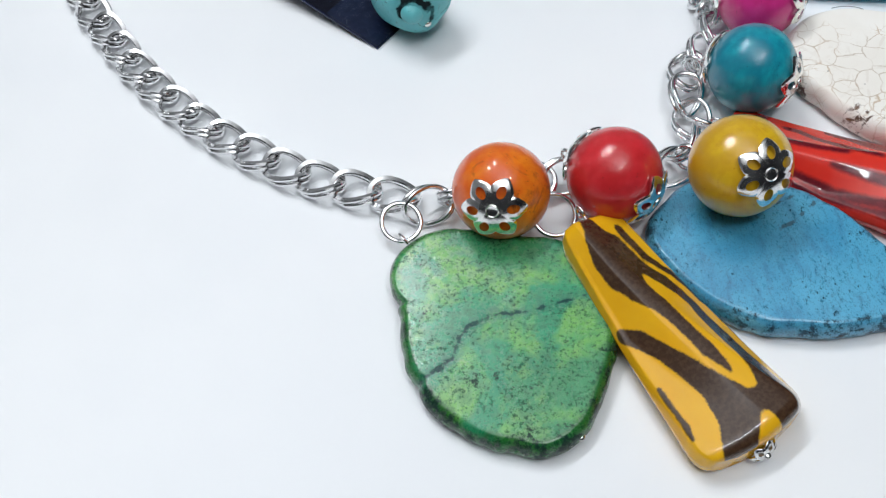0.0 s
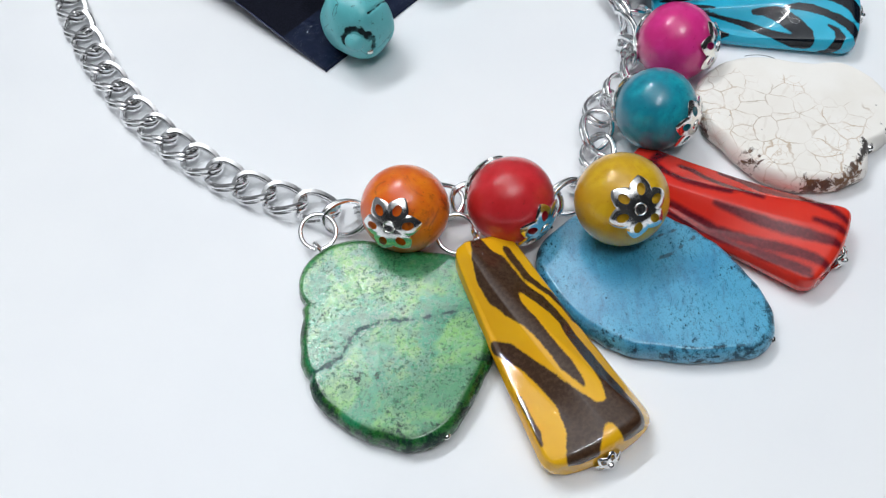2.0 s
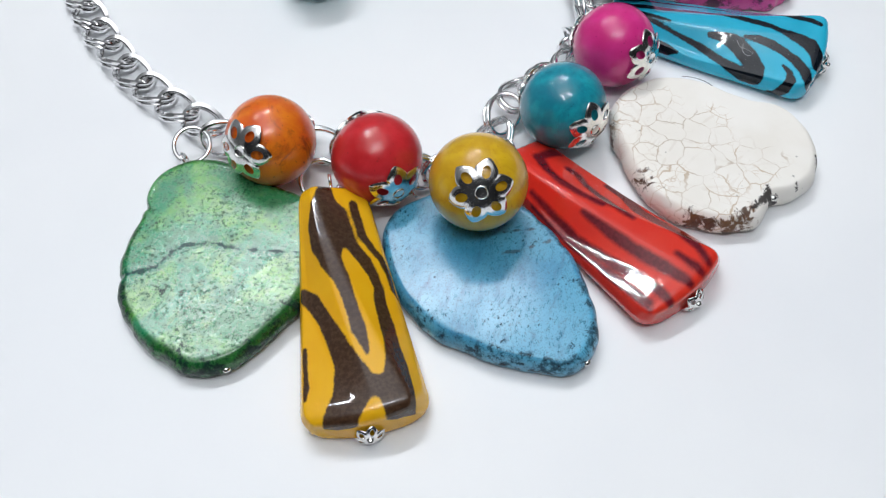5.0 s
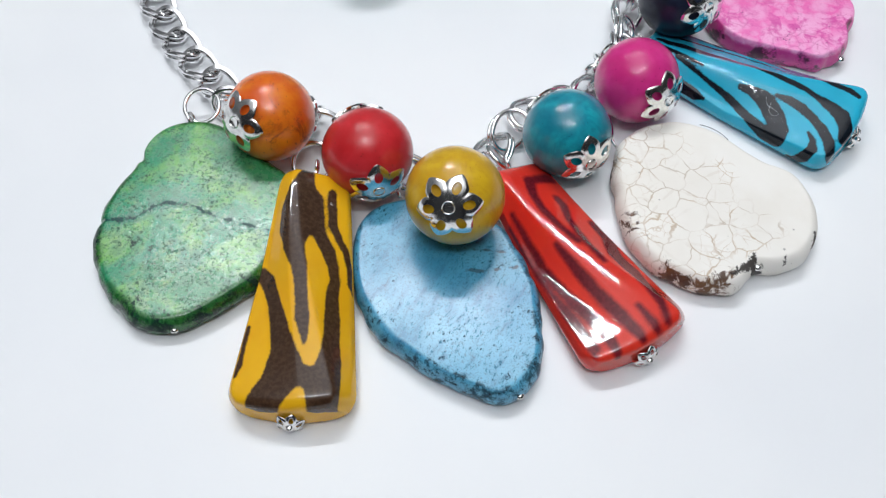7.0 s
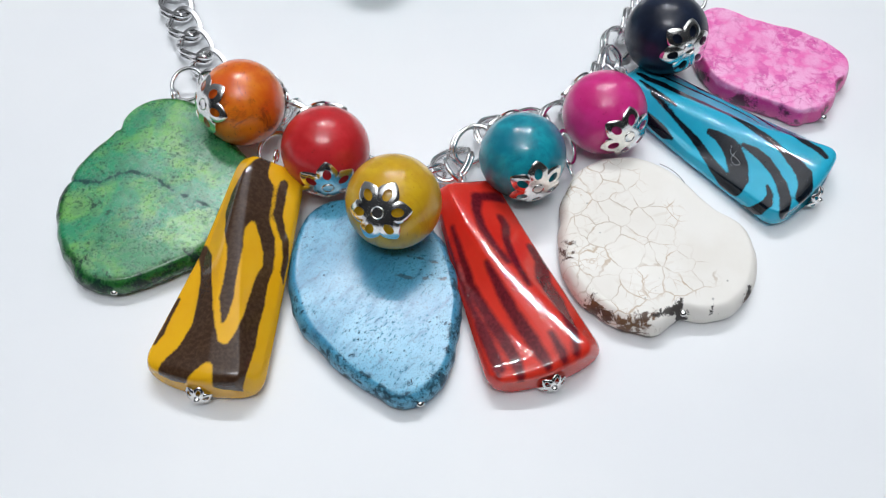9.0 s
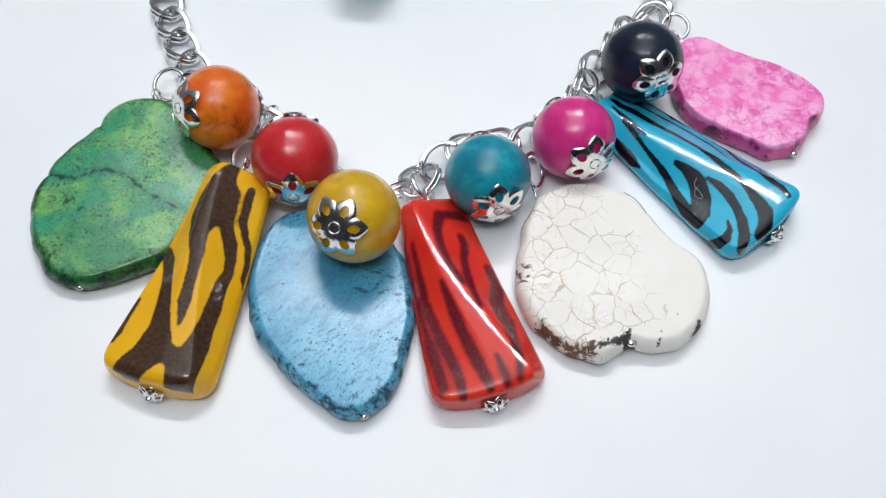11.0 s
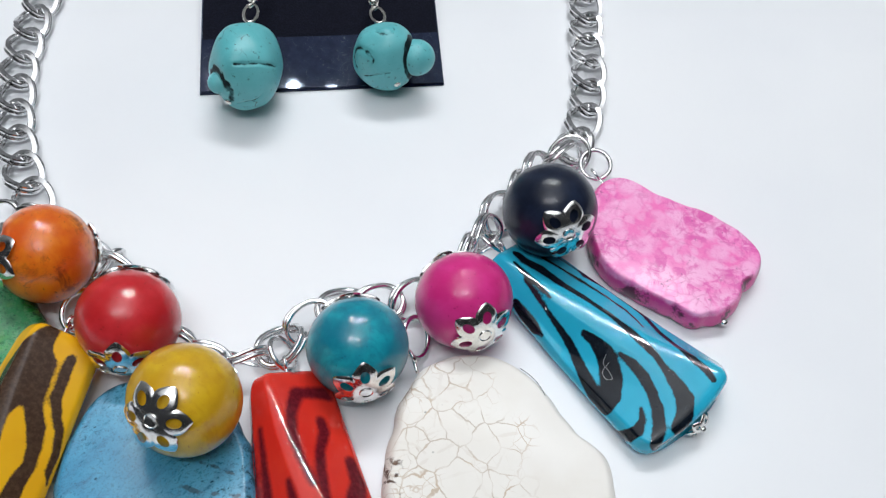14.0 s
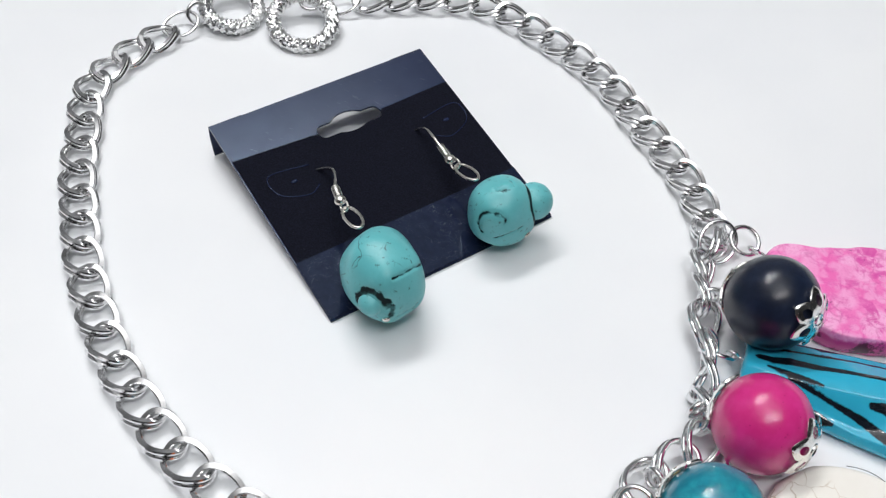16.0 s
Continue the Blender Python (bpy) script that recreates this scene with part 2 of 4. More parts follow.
def crackled_cream_stone():
    n = Nodes("crackled_cream_stone")
    cloud = n.noise(0.8, 4)
    col = n.mix(n.ramp(cloud, 0.3, 0.7), (0.84, 0.80, 0.735), (0.89, 0.86, 0.81))
    near = n.ramp(n.mark("crack"), 0.42, 0.16)
    thin = n.cells(2.3, at=n.warped(2.2, 0.30))
    finer = n.cells(4.6, at=n.warped(3.0, 0.20))
    shake = n.ramp(n.noise(5.0, 4), 0.25, 0.75, -0.020, 0.020)
    crack = n.ramp(n.math("ADD", n.mark("crack"), shake), 0.018, 0.002)
    fade = n.ramp(n.noise(2.0, 3), 0.36, 0.60, 0.18, 1.0)
    web = n.math("MULTIPLY", n.ramp(thin, 0.034, 0.010), near)
    web_two = n.math("MULTIPLY", n.math("MULTIPLY", n.ramp(finer, 0.034, 0.010), near), n.ramp(n.noise(1.4, 3), 0.48, 0.60, 0.0, 0.7))
    both = n.math("MULTIPLY", n.math("MAXIMUM", n.math("MULTIPLY", crack, 0.2), n.math("MAXIMUM", web, web_two)), fade)
    tan = n.mix(n.ramp(n.noise(1.2, 3), 0.4, 0.6), (0.38, 0.28, 0.18), (0.42, 0.25, 0.09))
    col = n.mix(n.math("MULTIPLY", both, 0.62), col, tan)
    jag = n.ramp(n.noise(6.5, 4, 0.65, 0.8), 0.25, 0.75, -0.15, 0.15)
    on_side = n.ramp(n.mark("rim"), 1.0, 1.12, 0.0, 0.07)
    stain = n.ramp(n.math("SUBTRACT", n.math("ADD", n.mark("blot"), jag), on_side), 0.06, -0.06)
    brown = n.mix(n.ramp(n.noise(3.0, 4), 0.4, 0.6), (0.15, 0.062, 0.016), (0.07, 0.026, 0.010))
    col = n.mix(n.math("MULTIPLY", stain, 0.95), col, brown)
    deep = n.ramp(n.math("ADD", n.mark("vein"), n.ramp(n.noise(9.0, 4, 0.65, 0.6), 0.25, 0.75, -0.045, 0.045)), 0.02, -0.015)
    col = n.mix(n.math("MULTIPLY", deep, 0.95), col, (0.018, 0.012, 0.010))
    speck = n.math("MULTIPLY", n.ramp(n.cells(4.2, "F1"), 0.10, 0.05), n.ramp(n.noise(1.7, 3), 0.52, 0.62))
    col = n.mix(n.math("MULTIPLY", speck, 0.65), col, (0.22, 0.2, 0.18))
    n.bump(n.math("MULTIPLY", n.math("MAXIMUM", n.math("MULTIPLY", both, 0.15), deep), -1.0), 0.3, 0.02)
    return n.done(col, n.ramp(cloud, 0.3, 0.7, 0.48, 0.58), Specular_IOR_Level=0.3, Coat_Weight=0.08, Coat_Roughness=0.15)


def marbled_pink_stone():
    """Pale rounded nodules in a thin magenta matrix, with a darker, spotted rim."""
    n = Nodes("marbled_pink_stone")
    cloud = n.noise(0.7, 5, 0.6)
    matrix = n.mix(n.ramp(cloud, 0.38, 0.62), (0.90, 0.15, 0.48), (0.95, 0.27, 0.60))
    at = n.warped(2.6, 0.40)
    large = n.ramp(n.cells(2.3, "F1", at=at), 0.66, 0.34)
    small = n.ramp(n.cells(5.2, "F1", at=n.warped(3.4, 0.22)), 0.68, 0.32)
    pale = n.math("MAXIMUM", large, n.math("MULTIPLY", small, 0.8))
    pale = n.math("MULTIPLY", pale, n.ramp(n.noise(1.1, 4, 0.6), 0.30, 0.56, 0.55, 1.0))
    col = n.mix(n.math("MULTIPLY", pale, 0.85), matrix, (0.97, 0.47, 0.74))
    gaps = n.math("MULTIPLY", n.ramp(n.cells(4.0, at=n.warped(2.6, 0.34)), 0.12, 0.0), n.ramp(n.noise(1.5, 4, 0.65), 0.44, 0.58))
    col = n.mix(n.math("MULTIPLY", gaps, 0.38), col, (0.60, 0.035, 0.28))
    blush = n.ramp(n.noise(3.4, 6, 0.7, 0.7), 0.46, 0.62)
    blush = n.math("MULTIPLY", blush, n.ramp(n.noise(1.0, 3), 0.40, 0.58, 0.4, 1.0))
    col = n.mix(n.math("MULTIPLY", blush, 0.85), col, (0.74, 0.055, 0.37))
    flecks = n.math("MULTIPLY", n.ramp(n.noise(7.5, 4, 0.7), 0.62, 0.69), n.ramp(n.noise(1.5, 3), 0.48, 0.58))
    col = n.mix(n.math("MULTIPLY", flecks, 0.8), col, (0.25, 0.010, 0.10))
    grit = n.noise(24.0, 3, 0.65)
    col = n.mix(n.ramp(grit, 0.50, 0.70, 0.0, 0.22), col, (0.66, 0.05, 0.32))
    rim = n.math("ADD", n.mark("rim"), n.ramp(n.noise(1.6, 4), 0.25, 0.75, -0.10, 0.10))
    col = n.mix(n.ramp(rim, 1.02, 1.14, 0.0, 0.85), col, (0.74, 0.030, 0.28))
    dirt = n.math("MULTIPLY", n.ramp(rim, 1.02, 1.15), n.ramp(n.noise(2.6, 5, 0.7), 0.50, 0.60))
    col = n.mix(n.math("MULTIPLY", dirt, 0.9), col, (0.05, 0.008, 0.025))
    n.bump(n.math("SUBTRACT", grit, n.math("MULTIPLY", gaps, 0.5)), 0.10, 0.008)
    return n.done(col, 0.38, Specular_IOR_Level=0.5, Coat_Weight=0.3, Coat_Roughness=0.14)


def turquoise_nugget():
    n = Nodes("turquoise_nugget")
    cloud = n.noise(0.9, 4)
    col = n.mix(n.ramp(cloud, 0.3, 0.7), (0.105, 0.46, 0.49), (0.155, 0.55, 0.58))
    jag = n.ramp(n.noise(6.0, 3), 0.25, 0.75, -0.012, 0.012)
    crack = n.ramp(n.math("ADD", n.mark("vein"), jag), 0.008, -0.012)
    col = n.mix(n.math("MULTIPLY", crack, 0.98), col, (0.008, 0.009, 0.011))
    speck = n.ramp(n.noise(9.0, 4, 0.7), 0.61, 0.68)
    hairline = n.math("MULTIPLY", n.ramp(n.cells(1.5, at=n.warped(1.6, 0.5)), 0.020, 0.004), n.ramp(n.noise(1.3, 3), 0.52, 0.60))
    col = n.mix(n.math("MULTIPLY", hairline, 0.8), col, (0.012, 0.03, 0.034))
    col = n.mix(n.ramp(n.noise(3.0, 5, 0.65), 0.45, 0.7, 0.0, 0.35), col, (0.17, 0.58, 0.62))
    col = n.mix(n.math("MULTIPLY", speck, 0.7), col, (0.02, 0.06, 0.06))
    n.bump(n.math("SUBTRACT", n.math("ADD", n.noise(4.0, 4), n.math("MULTIPLY", n.noise(22.0, 3, 0.65), 0.35)), n.math("MULTIPLY", crack, 1.5)), 0.2, 0.03)
    return n.done(col, n.ramp(cloud, 0.3, 0.7, 0.36, 0.46), Specular_IOR_Level=n.ramp(crack, 0.0, 1.0, 0.5, 0.05))


def dark_plastic():
    n = Nodes("dark_glossy_plastic")
    soft = n.noise(0.7, 3)
    scratch = n.noise(1.0, 3, at=n.warped(0.4, 0.5, (3.0, 26.0, 3.0)))
    n.bump(n.noise(20.0, 2), 0.02, 0.002)
    return n.done(n.mix(n.ramp(soft, 0.3, 0.7), (0.012, 0.017, 0.048), (0.017, 0.023, 0.062)), n.ramp(scratch, 0.4, 0.75, 0.22, 0.28), Specular_IOR_Level=0.26, Specular_Tint=(0.62, 0.78, 1.0))


def black_flock():
    n = Nodes("black_flocking")
    fine = n.noise(30.0, 3)
    lint = n.ramp(n.noise(11.0, 5, 0.85, 1.2), 0.665, 0.72)
    col = n.mix(n.ramp(fine, 0.3, 0.7), (0.003, 0.004, 0.009), (0.007, 0.008, 0.017))
    col = n.mix(n.math("MULTIPLY", lint, 0.4), col, (0.10, 0.10, 0.12))
    n.bump(fine, 0.5, 0.02)
    return n.done(col, 0.95, Specular_IOR_Level=0.15)


def clear_film():
    n = Nodes("smoky_film")
    scratch = n.math("MULTIPLY", n.ramp(n.cells(2.6, at=n.warped(2.2, 1.3, (1.0, 2.4, 1.0))), 0.016, 0.0), n.ramp(n.noise(3.0, 3), 0.44, 0.58))
    fine = n.noise(6.0, 4)
    n.bump(scratch, 0.2, 0.004)
    col = n.mix(n.ramp(fine, 0.3, 0.7), (0.008, 0.012, 0.030), (0.012, 0.017, 0.040))
    col = n.mix(n.math("MULTIPLY", scratch, 0.15), col, (0.3, 0.32, 0.36))
    return n.done(col, n.ramp(fine, 0.4, 0.75, 0.02, 0.03), Specular_IOR_Level=0.28, Specular_Tint=(0.62, 0.78, 1.0))


def hair_fibre(name, colour):
    n = Nodes(name)
    return n.done(n.mix(n.noise(3.0), colour, tuple(c * 0.8 for c in colour)), 0.5)


TABLE, CEILING, WALL, FLOOR = white_table(), wall_paint("ceiling_paint", (0.8, 0.8, 0.8)), wall_paint("pale_wall_paint", (0.30, 0.305, 0.315)), wall_paint("floor_paint", (0.16, 0.14, 0.12))
CHAIN_METAL = silver("bright_chain_metal", (0.95, 0.95, 0.955), 0.10)
CAP_METAL = silver("stamped_cap_metal", (0.93, 0.92, 0.90), 0.10, 0.04)
WIRE_METAL = silver("ear_wire_metal", (0.88, 0.86, 0.81), 0.14)
ORNATE_METAL = silver("ornate_clasp_metal", (0.93, 0.93, 0.93), 0.2, 0.3)
ORANGE = lacquered_wood("orange_lacquered_wood", (0.84, 0.22, 0.012), (0.70, 0.10, 0.008), (0.17, 0.03, 0.01), 0.5, 0.7)
RED = lacquered_wood("red_lacquered_wood", (0.66, 0.030, 0.040), (0.52, 0.016, 0.020), (0.25, 0.02, 0.015), 0.3)
YELLOW = lacquered_wood("ochre_lacquered_wood", (0.72, 0.45, 0.016), (0.58, 0.32, 0.011), (0.42, 0.12, 0.01), 0.7, 0.30)
TEAL = lacquered_wood("teal_lacquered_wood", (0.012, 0.37, 0.46), (0.005, 0.19, 0.28), (0.008, 0.08, 0.14), 0.75, 0.35)
PINK = lacquered_wood("magenta_lacquered_wood", (0.74, 0.038, 0.27), (0.64, 0.022, 0.20), (0.36, 0.01, 0.10), 0.3)
NAVY = lacquered_wood("navy_lacquered_wood", (0.013, 0.021, 0.046), (0.006, 0.010, 0.024), (0.02, 0.02, 0.03), 0.5, 0.0, 0.55)
TIGER = resin("amber_tiger_resin", (0.77, 0.385, 0.008), (0.81, 0.44, 0.012), (0.045, 0.022, 0.012), (0.075, 0.040, 0.022), 0.02)
RED_TIGER = resin("red_tiger_resin", (0.66, 0.025, 0.016), (0.71, 0.040, 0.022), (0.11, 0.006, 0.012), (0.17, 0.011, 0.019), 0.05)
AQUA_TIGER = resin("aqua_tiger_resin", (0.018, 0.39, 0.58), (0.025, 0.45, 0.66), (0.003, 0.005, 0.010), (0.008, 0.014, 0.022), 0.014)
GREEN_STONE, BLUE_STONE, CREAM_STONE, PINK_STONE, NUGGET = dyed_green_stone(), dyed_blue_stone(), crackled_cream_stone(), marbled_pink_stone(), turquoise_nugget()
UNSEEN_DARK_WALL = wall_paint("unseen_dark_wall_paint", (0.030, 0.031, 0.035))
PLASTIC, FLOCK, FILM = dark_plastic(), black_flock(), clear_film()
DARK_HAIR, PALE_HAIR = hair_fibre("dark_fibre", (0.03, 0.025, 0.02)), hair_fibre("pale_fibre", (0.7, 0.7, 0.7))

# ---- building helpers ----


def part(name, shape, material, parent=None, label="", base=(0, 0, 0), smooth=True, marks=None, weld=False, crisp=None):
    """One mesh object from (vertices, faces) in centimetres, under a thing or a part."""
    verts, faces = shape
    me = bpy.data.meshes.new(name)
    me.from_pydata([((v[0] - base[0]) * CM, (v[1] - base[1]) * CM, (v[2] - base[2]) * CM) for v in verts], [], faces)
    me.update()
    bm = bmesh.new()
    bm.from_mesh(me)
    if weld:
        bmesh.ops.remove_doubles(bm, verts=bm.verts[:], dist=0.0008 * CM)
    bmesh.ops.recalc_face_normals(bm, faces=bm.faces)
    sharp = [e.is_manifold and e.calc_face_angle() > crisp for e in bm.edges] if crisp else []
    bm.to_mesh(me)
    bm.free()
    if smooth:
        if crisp:
            me.attributes.new("sharp_edge", "BOOLEAN", "EDGE").data.foreach_set("value", sharp)
        me.polygons.foreach_set("use_smooth", [True] * len(me.polygons))
    for key, values in (marks or {}).items():
        me.attributes.new(key, "FLOAT", "POINT").data.foreach_set("value", [float(v) for v in values])
    me.materials.append(material)
    ob = new(name, me)
    if parent is not None:
        ob.parent = parent
    if label:
        ob["label"] = label
    return ob


def share(name, ob, m, parent):
    """A further part on the same mesh."""
    twin = new(name, ob.data)
    twin.parent = parent
    twin.matrix_basis = m
    return twin


def thing(name, base, label, category, group="", kind=""):
    ob = new(name)
    ob.empty_display_size = 0.005
    ob.location = Vector(base) * CM
    return tagged(ob, label, category, group, kind)


def join(*shapes):
    verts, faces = [], []
    for v, f in shapes:
        start = len(verts)
        verts += list(v)
        faces += [tuple(start + i for i in face) for face in f]
    return verts, faces


def moved(shape, m):
    return [tuple(m @ Vector(v)) for v in shape[0]], shape[1]


def skin(rings, closed_rings=True, cap=True, loop=False):
    """Faces over rows of equally many points."""
    n = len(rings[0])
    verts = [tuple(p) for ring in rings for p in ring]
    faces = []
    last = len(rings) if loop else len(rings) - 1
    for i in range(last):
        a, b = i * n, ((i + 1) % len(rings)) * n
        for j in range(n if closed_rings else n - 1):
            k = (j + 1) % n
            faces.append((a + j, a + k, b + k, b + j))
    if cap and not loop:
        faces += [tuple(range(n))[::-1], tuple(range(len(verts) - n, len(verts)))]
    return verts, faces


def smooth_path(points, step, closed=False):
    """A Catmull-Rom line through the points, cut into even steps."""
    pts = [Vector(p) for p in points]
    n = len(pts)
    fine = []
    for i in range(n if closed else n - 1):
        if closed:
            a, b, c, d = (pts[(i + k) % n] for k in (-1, 0, 1, 2))
        else:
            b, c = pts[i], pts[i + 1]
            a = pts[i - 1] if i else b * 2 - c
            d = pts[i + 2] if i + 2 < n else c * 2 - b
        for k in range(24):
            s = k / 24
            fine.append(0.5 * ((2 * b) + (c - a) * s + (2 * a - 5 * b + 4 * c - d) * s * s + (3 * b - a - 3 * c + d) * s**3))
    fine.append(pts[0] if closed else pts[-1])
    far = [0.0]
    for p, q in zip(fine, fine[1:]):
        far.append(far[-1] + (q - p).length)
    count = max(2, round(far[-1] / step))
    out, j = [], 0
    for i in range(count + (0 if closed else 1)):
        want = far[-1] * i / count
        while j < len(far) - 2 and far[j + 1] < want:
            j += 1
        out.append(fine[j].lerp(fine[j + 1], (want - far[j]) / max(far[j + 1] - far[j], 1e-9)))
    return out


def wire(points, radius, sides=10, step=0.06, closed=False, taper=0.0):
    """A round wire along a smooth line."""
    line = smooth_path(points, step, closed)
    n = len(line)
    rings = []
    side = None
    for i, p in enumerate(line):
        ahead = (line[(i + 1) % n] - line[i - 1]) if closed else (line[min(i + 1, n - 1)] - line[max(i - 1, 0)])
        ahead.normalize()
        if side is None:
            side = ahead.orthogonal().normalized()
        side = (side - ahead * side.dot(ahead)).normalized()
        up = ahead.cross(side)
        r = radius * (1 - taper * abs(2 * i / (n - 1) - 1))
        rings.append([p + (side * math.cos(a) + up * math.sin(a)) * r for a in (2 * math.pi * k / sides for k in range(sides))])
    return skin(rings, cap=not closed, loop=closed)


def ring_shape(radius, wire_radius, segments=36, sides=10, squash=1.0):
    rings = []
    for i in range(segments):
        a = 2 * math.pi * i / segments
        out = Vector((math.cos(a) * squash, math.sin(a), 0))
        rings.append([Vector((out.x, out.y, 0)) * radius + (out.normalized() * math.cos(b) + Vector((0, 0, 1)) * math.sin(b)) * wire_radius for b in (2 * math.pi * k / sides for k in range(sides))])
    return skin(rings, loop=True)


def ball_shape(radius, squash=(1, 1, 1), across=48, up=28):
    rings = []
    for i in range(1, up):
        p = math.pi * i / up - math.pi / 2
        rings.append([(radius * squash[0] * math.cos(p) * math.cos(a), radius * squash[1] * math.cos(p) * math.sin(a), radius * squash[2] * math.sin(p)) for a in (2 * math.pi * k / across for k in range(across))])
    return skin(rings)


def aimed(at, way, spin=0.0):
    """A turn that lays local z along way, placed at a point."""
    return Matrix.Translation(at) @ Vector(way).to_track_quat("Z", "Y").to_matrix().to_4x4() @ pose(0, 0, 0, 0, 0, spin)


def scaled(m):
    """The same pose with its place turned from centimetres into metres."""
    out = m.copy()
    out.translation = m.translation * CM
    return out


def to_segments(xs, ys, strokes, blend=0.0):
    """For many points, the least distance to tapered strokes of (x, y, half width), minus that width; blend rounds the forks."""
    x, y = np.array(xs), np.array(ys)
    least, melted = np.full(len(x), 9.0), np.zeros(len(x))
    for stroke in strokes:
        own = np.full(len(x), 9.0)
        for (ax, ay, aw), (bx, by, bw) in zip(stroke, stroke[1:]):
            dx, dy = bx - ax, by - ay
            s = np.clip(((x - ax) * dx + (y - ay) * dy) / (dx * dx + dy * dy + 1e-9), 0.0, 1.0)
            own = np.minimum(own, np.hypot(x - ax - s * dx, y - ay - s * dy) - aw - s * (bw - aw))
        least = np.minimum(least, own)
        if blend:
            melted += np.exp(np.clip(-own / blend, -50.0, 50.0))
    return -blend * np.log(melted + 1e-30) if blend else least


def to_spots(xs, ys, spots):
    x, y = np.array(xs), np.array(ys)
    least = np.full(len(x), 9.0)
    for a, b, r in spots:
        least = np.minimum(least, np.hypot(x - a, y - b) - r)
    return least


# ---- the room and the table ----


def box_shape(x0, x1, y0, y1, z0, z1):
    v = [(x, y, z) for z in (z0, z1) for y in (y0, y1) for x in (x0, x1)]
    return v, [(0, 2, 3, 1), (4, 5, 7, 6), (0, 1, 5, 4), (2, 6, 7, 3), (0, 4, 6, 2), (1, 3, 7, 5)]


def slab(name, box, material, bevel=0.0, **tags):
    ob = part(name, box_shape(*box), material, smooth=False)
    if bevel:
        m = ob.modifiers.new("edge", "BEVEL")
        m.width, m.segments = bevel * CM, 3
    return tagged(ob, **tags)


def build_room():
    slab("floor", (-200, 200, -200, 200, -85, -75), FLOOR, kind="structure", label="dark plain floor under the table", category="floor")
    slab("ceiling", (-200, 200, -200, 200, 290, 300), CEILING, kind="structure", label="plain white painted ceiling", category="ceiling")
    slab("wall_north", (-200, 200, 200, 210, -75, 290), WALL, kind="structure", label="plain grey painted wall", category="wall")
    # south and east walls: unseen, made dark so the silver caps reflect black
    slab("wall_south", (-200, 200, -210, -200, -75, 290), UNSEEN_DARK_WALL, kind="structure", label="unseen dark wall added for dark reflections in the silver", category="wall")
    slab("wall_east", (200, 210, -200, 200, -75, 290), UNSEEN_DARK_WALL, kind="structure", label="unseen dark wall added for dark reflections in the silver", category="wall")
    slab("wall_west", (-210, -200, -200, 200, -75, 290), WALL, kind="structure", label="plain grey painted wall", category="wall")
    table = thing("table", (-4, 5, -75), "smooth white laminate table top under the jewellery", "table")
    top = part("tabletop", box_shape(-80, 80, -55, 55, 72, 75), TABLE, table, smooth=False)
    m = top.modifiers.new("edge", "BEVEL")
    m.width, m.segments = 0.4 * CM, 3
    for x in (-74, 74):
        for y in (-49, 49):
            part("leg", box_shape(x - 2.5, x + 2.5, y - 2.5, y + 2.5, 0, 72.2), WALL, table, smooth=False)


build_room()

# ---- flat stones ----


def outline(radii, angle):
    """A radius between evenly spaced ones, joined by a smooth closed line."""
    n = len(radii)
    s = (angle / (2 * math.pi)) % 1.0 * n
    i, f = int(s), s - int(s)
    a, b, c, d = (radii[(i + k) % n] for k in (-1, 0, 1, 2))
    return 0.5 * (2 * b + (c - a) * f + (2 * a - 5 * b + 4 * c - d) * f * f + (3 * b - a - 3 * c + d) * f**3)


def stone_shape(centre, radii, height, edge, dome, wobble, seed, veins=(), spots=(), tilt=(0.0, 0.0), cracks=(), notches=()):
    """A polished slab with a free outline, a rounded side and a slightly domed top."""
    rows, rims, xs, ys = [], [], [], []
    around = 400
    side = [(1.0, 0.0), (0.62, 0.03), (0.30, 0.12), (0.10, 0.26), (0.0, 0.42), (0.05, 0.56), (0.18, 0.70), (0.38, 0.82), (0.60, 0.905), (0.80, 0.96), (0.94, 0.985), (1.10, 0.998)]
    profile = [(0.05, None, 0.0), (0.6, None, 0.0)]
    profile += [(inset, "side", z) for inset, z in side]
    profile += [(1 - (k / 80) ** 0.95, "top", None) for k in range(1, 80)]
    for s, a, level in profile:
        row = []
        for j in range(around):
            th = 2 * math.pi * j / around
            full = outline(radii, th) + 0.03 * noise.noise((math.cos(th) * 4 + seed, math.sin(th) * 4, 0.5))
            for at, depth, wide in notches:
                full -= depth * math.exp(-(((th - math.radians(at) + math.pi) % (2 * math.pi) - math.pi) / wide) ** 2)
            dent = wobble * noise.noise((math.cos(th) * 5 + seed, math.sin(th) * 5, 2.0))
            if a is None:
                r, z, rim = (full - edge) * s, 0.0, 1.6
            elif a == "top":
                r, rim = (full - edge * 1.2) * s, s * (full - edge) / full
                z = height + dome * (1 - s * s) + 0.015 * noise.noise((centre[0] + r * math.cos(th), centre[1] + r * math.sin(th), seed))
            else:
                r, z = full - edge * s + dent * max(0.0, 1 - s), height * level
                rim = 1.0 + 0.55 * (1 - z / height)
            x, y = centre[0] + r * math.cos(th), centre[1] + r * math.sin(th)
            row.append((x, y, z + tilt[0] * (x - centre[0]) + tilt[1] * (y - centre[1])))
            rims.append(rim)
            xs.append(x)
            ys.append(y)
        rows.append(row)
    low = min(p[2] for row in rows for p in row)
    rows = [[(x, y, z - low) for x, y, z in row] for row in rows]
    return skin(rows), {"rim": rims, "vein": to_segments(xs, ys, veins), "blot": to_spots(xs, ys, spots), "crack": to_segments(xs, ys, cracks)}


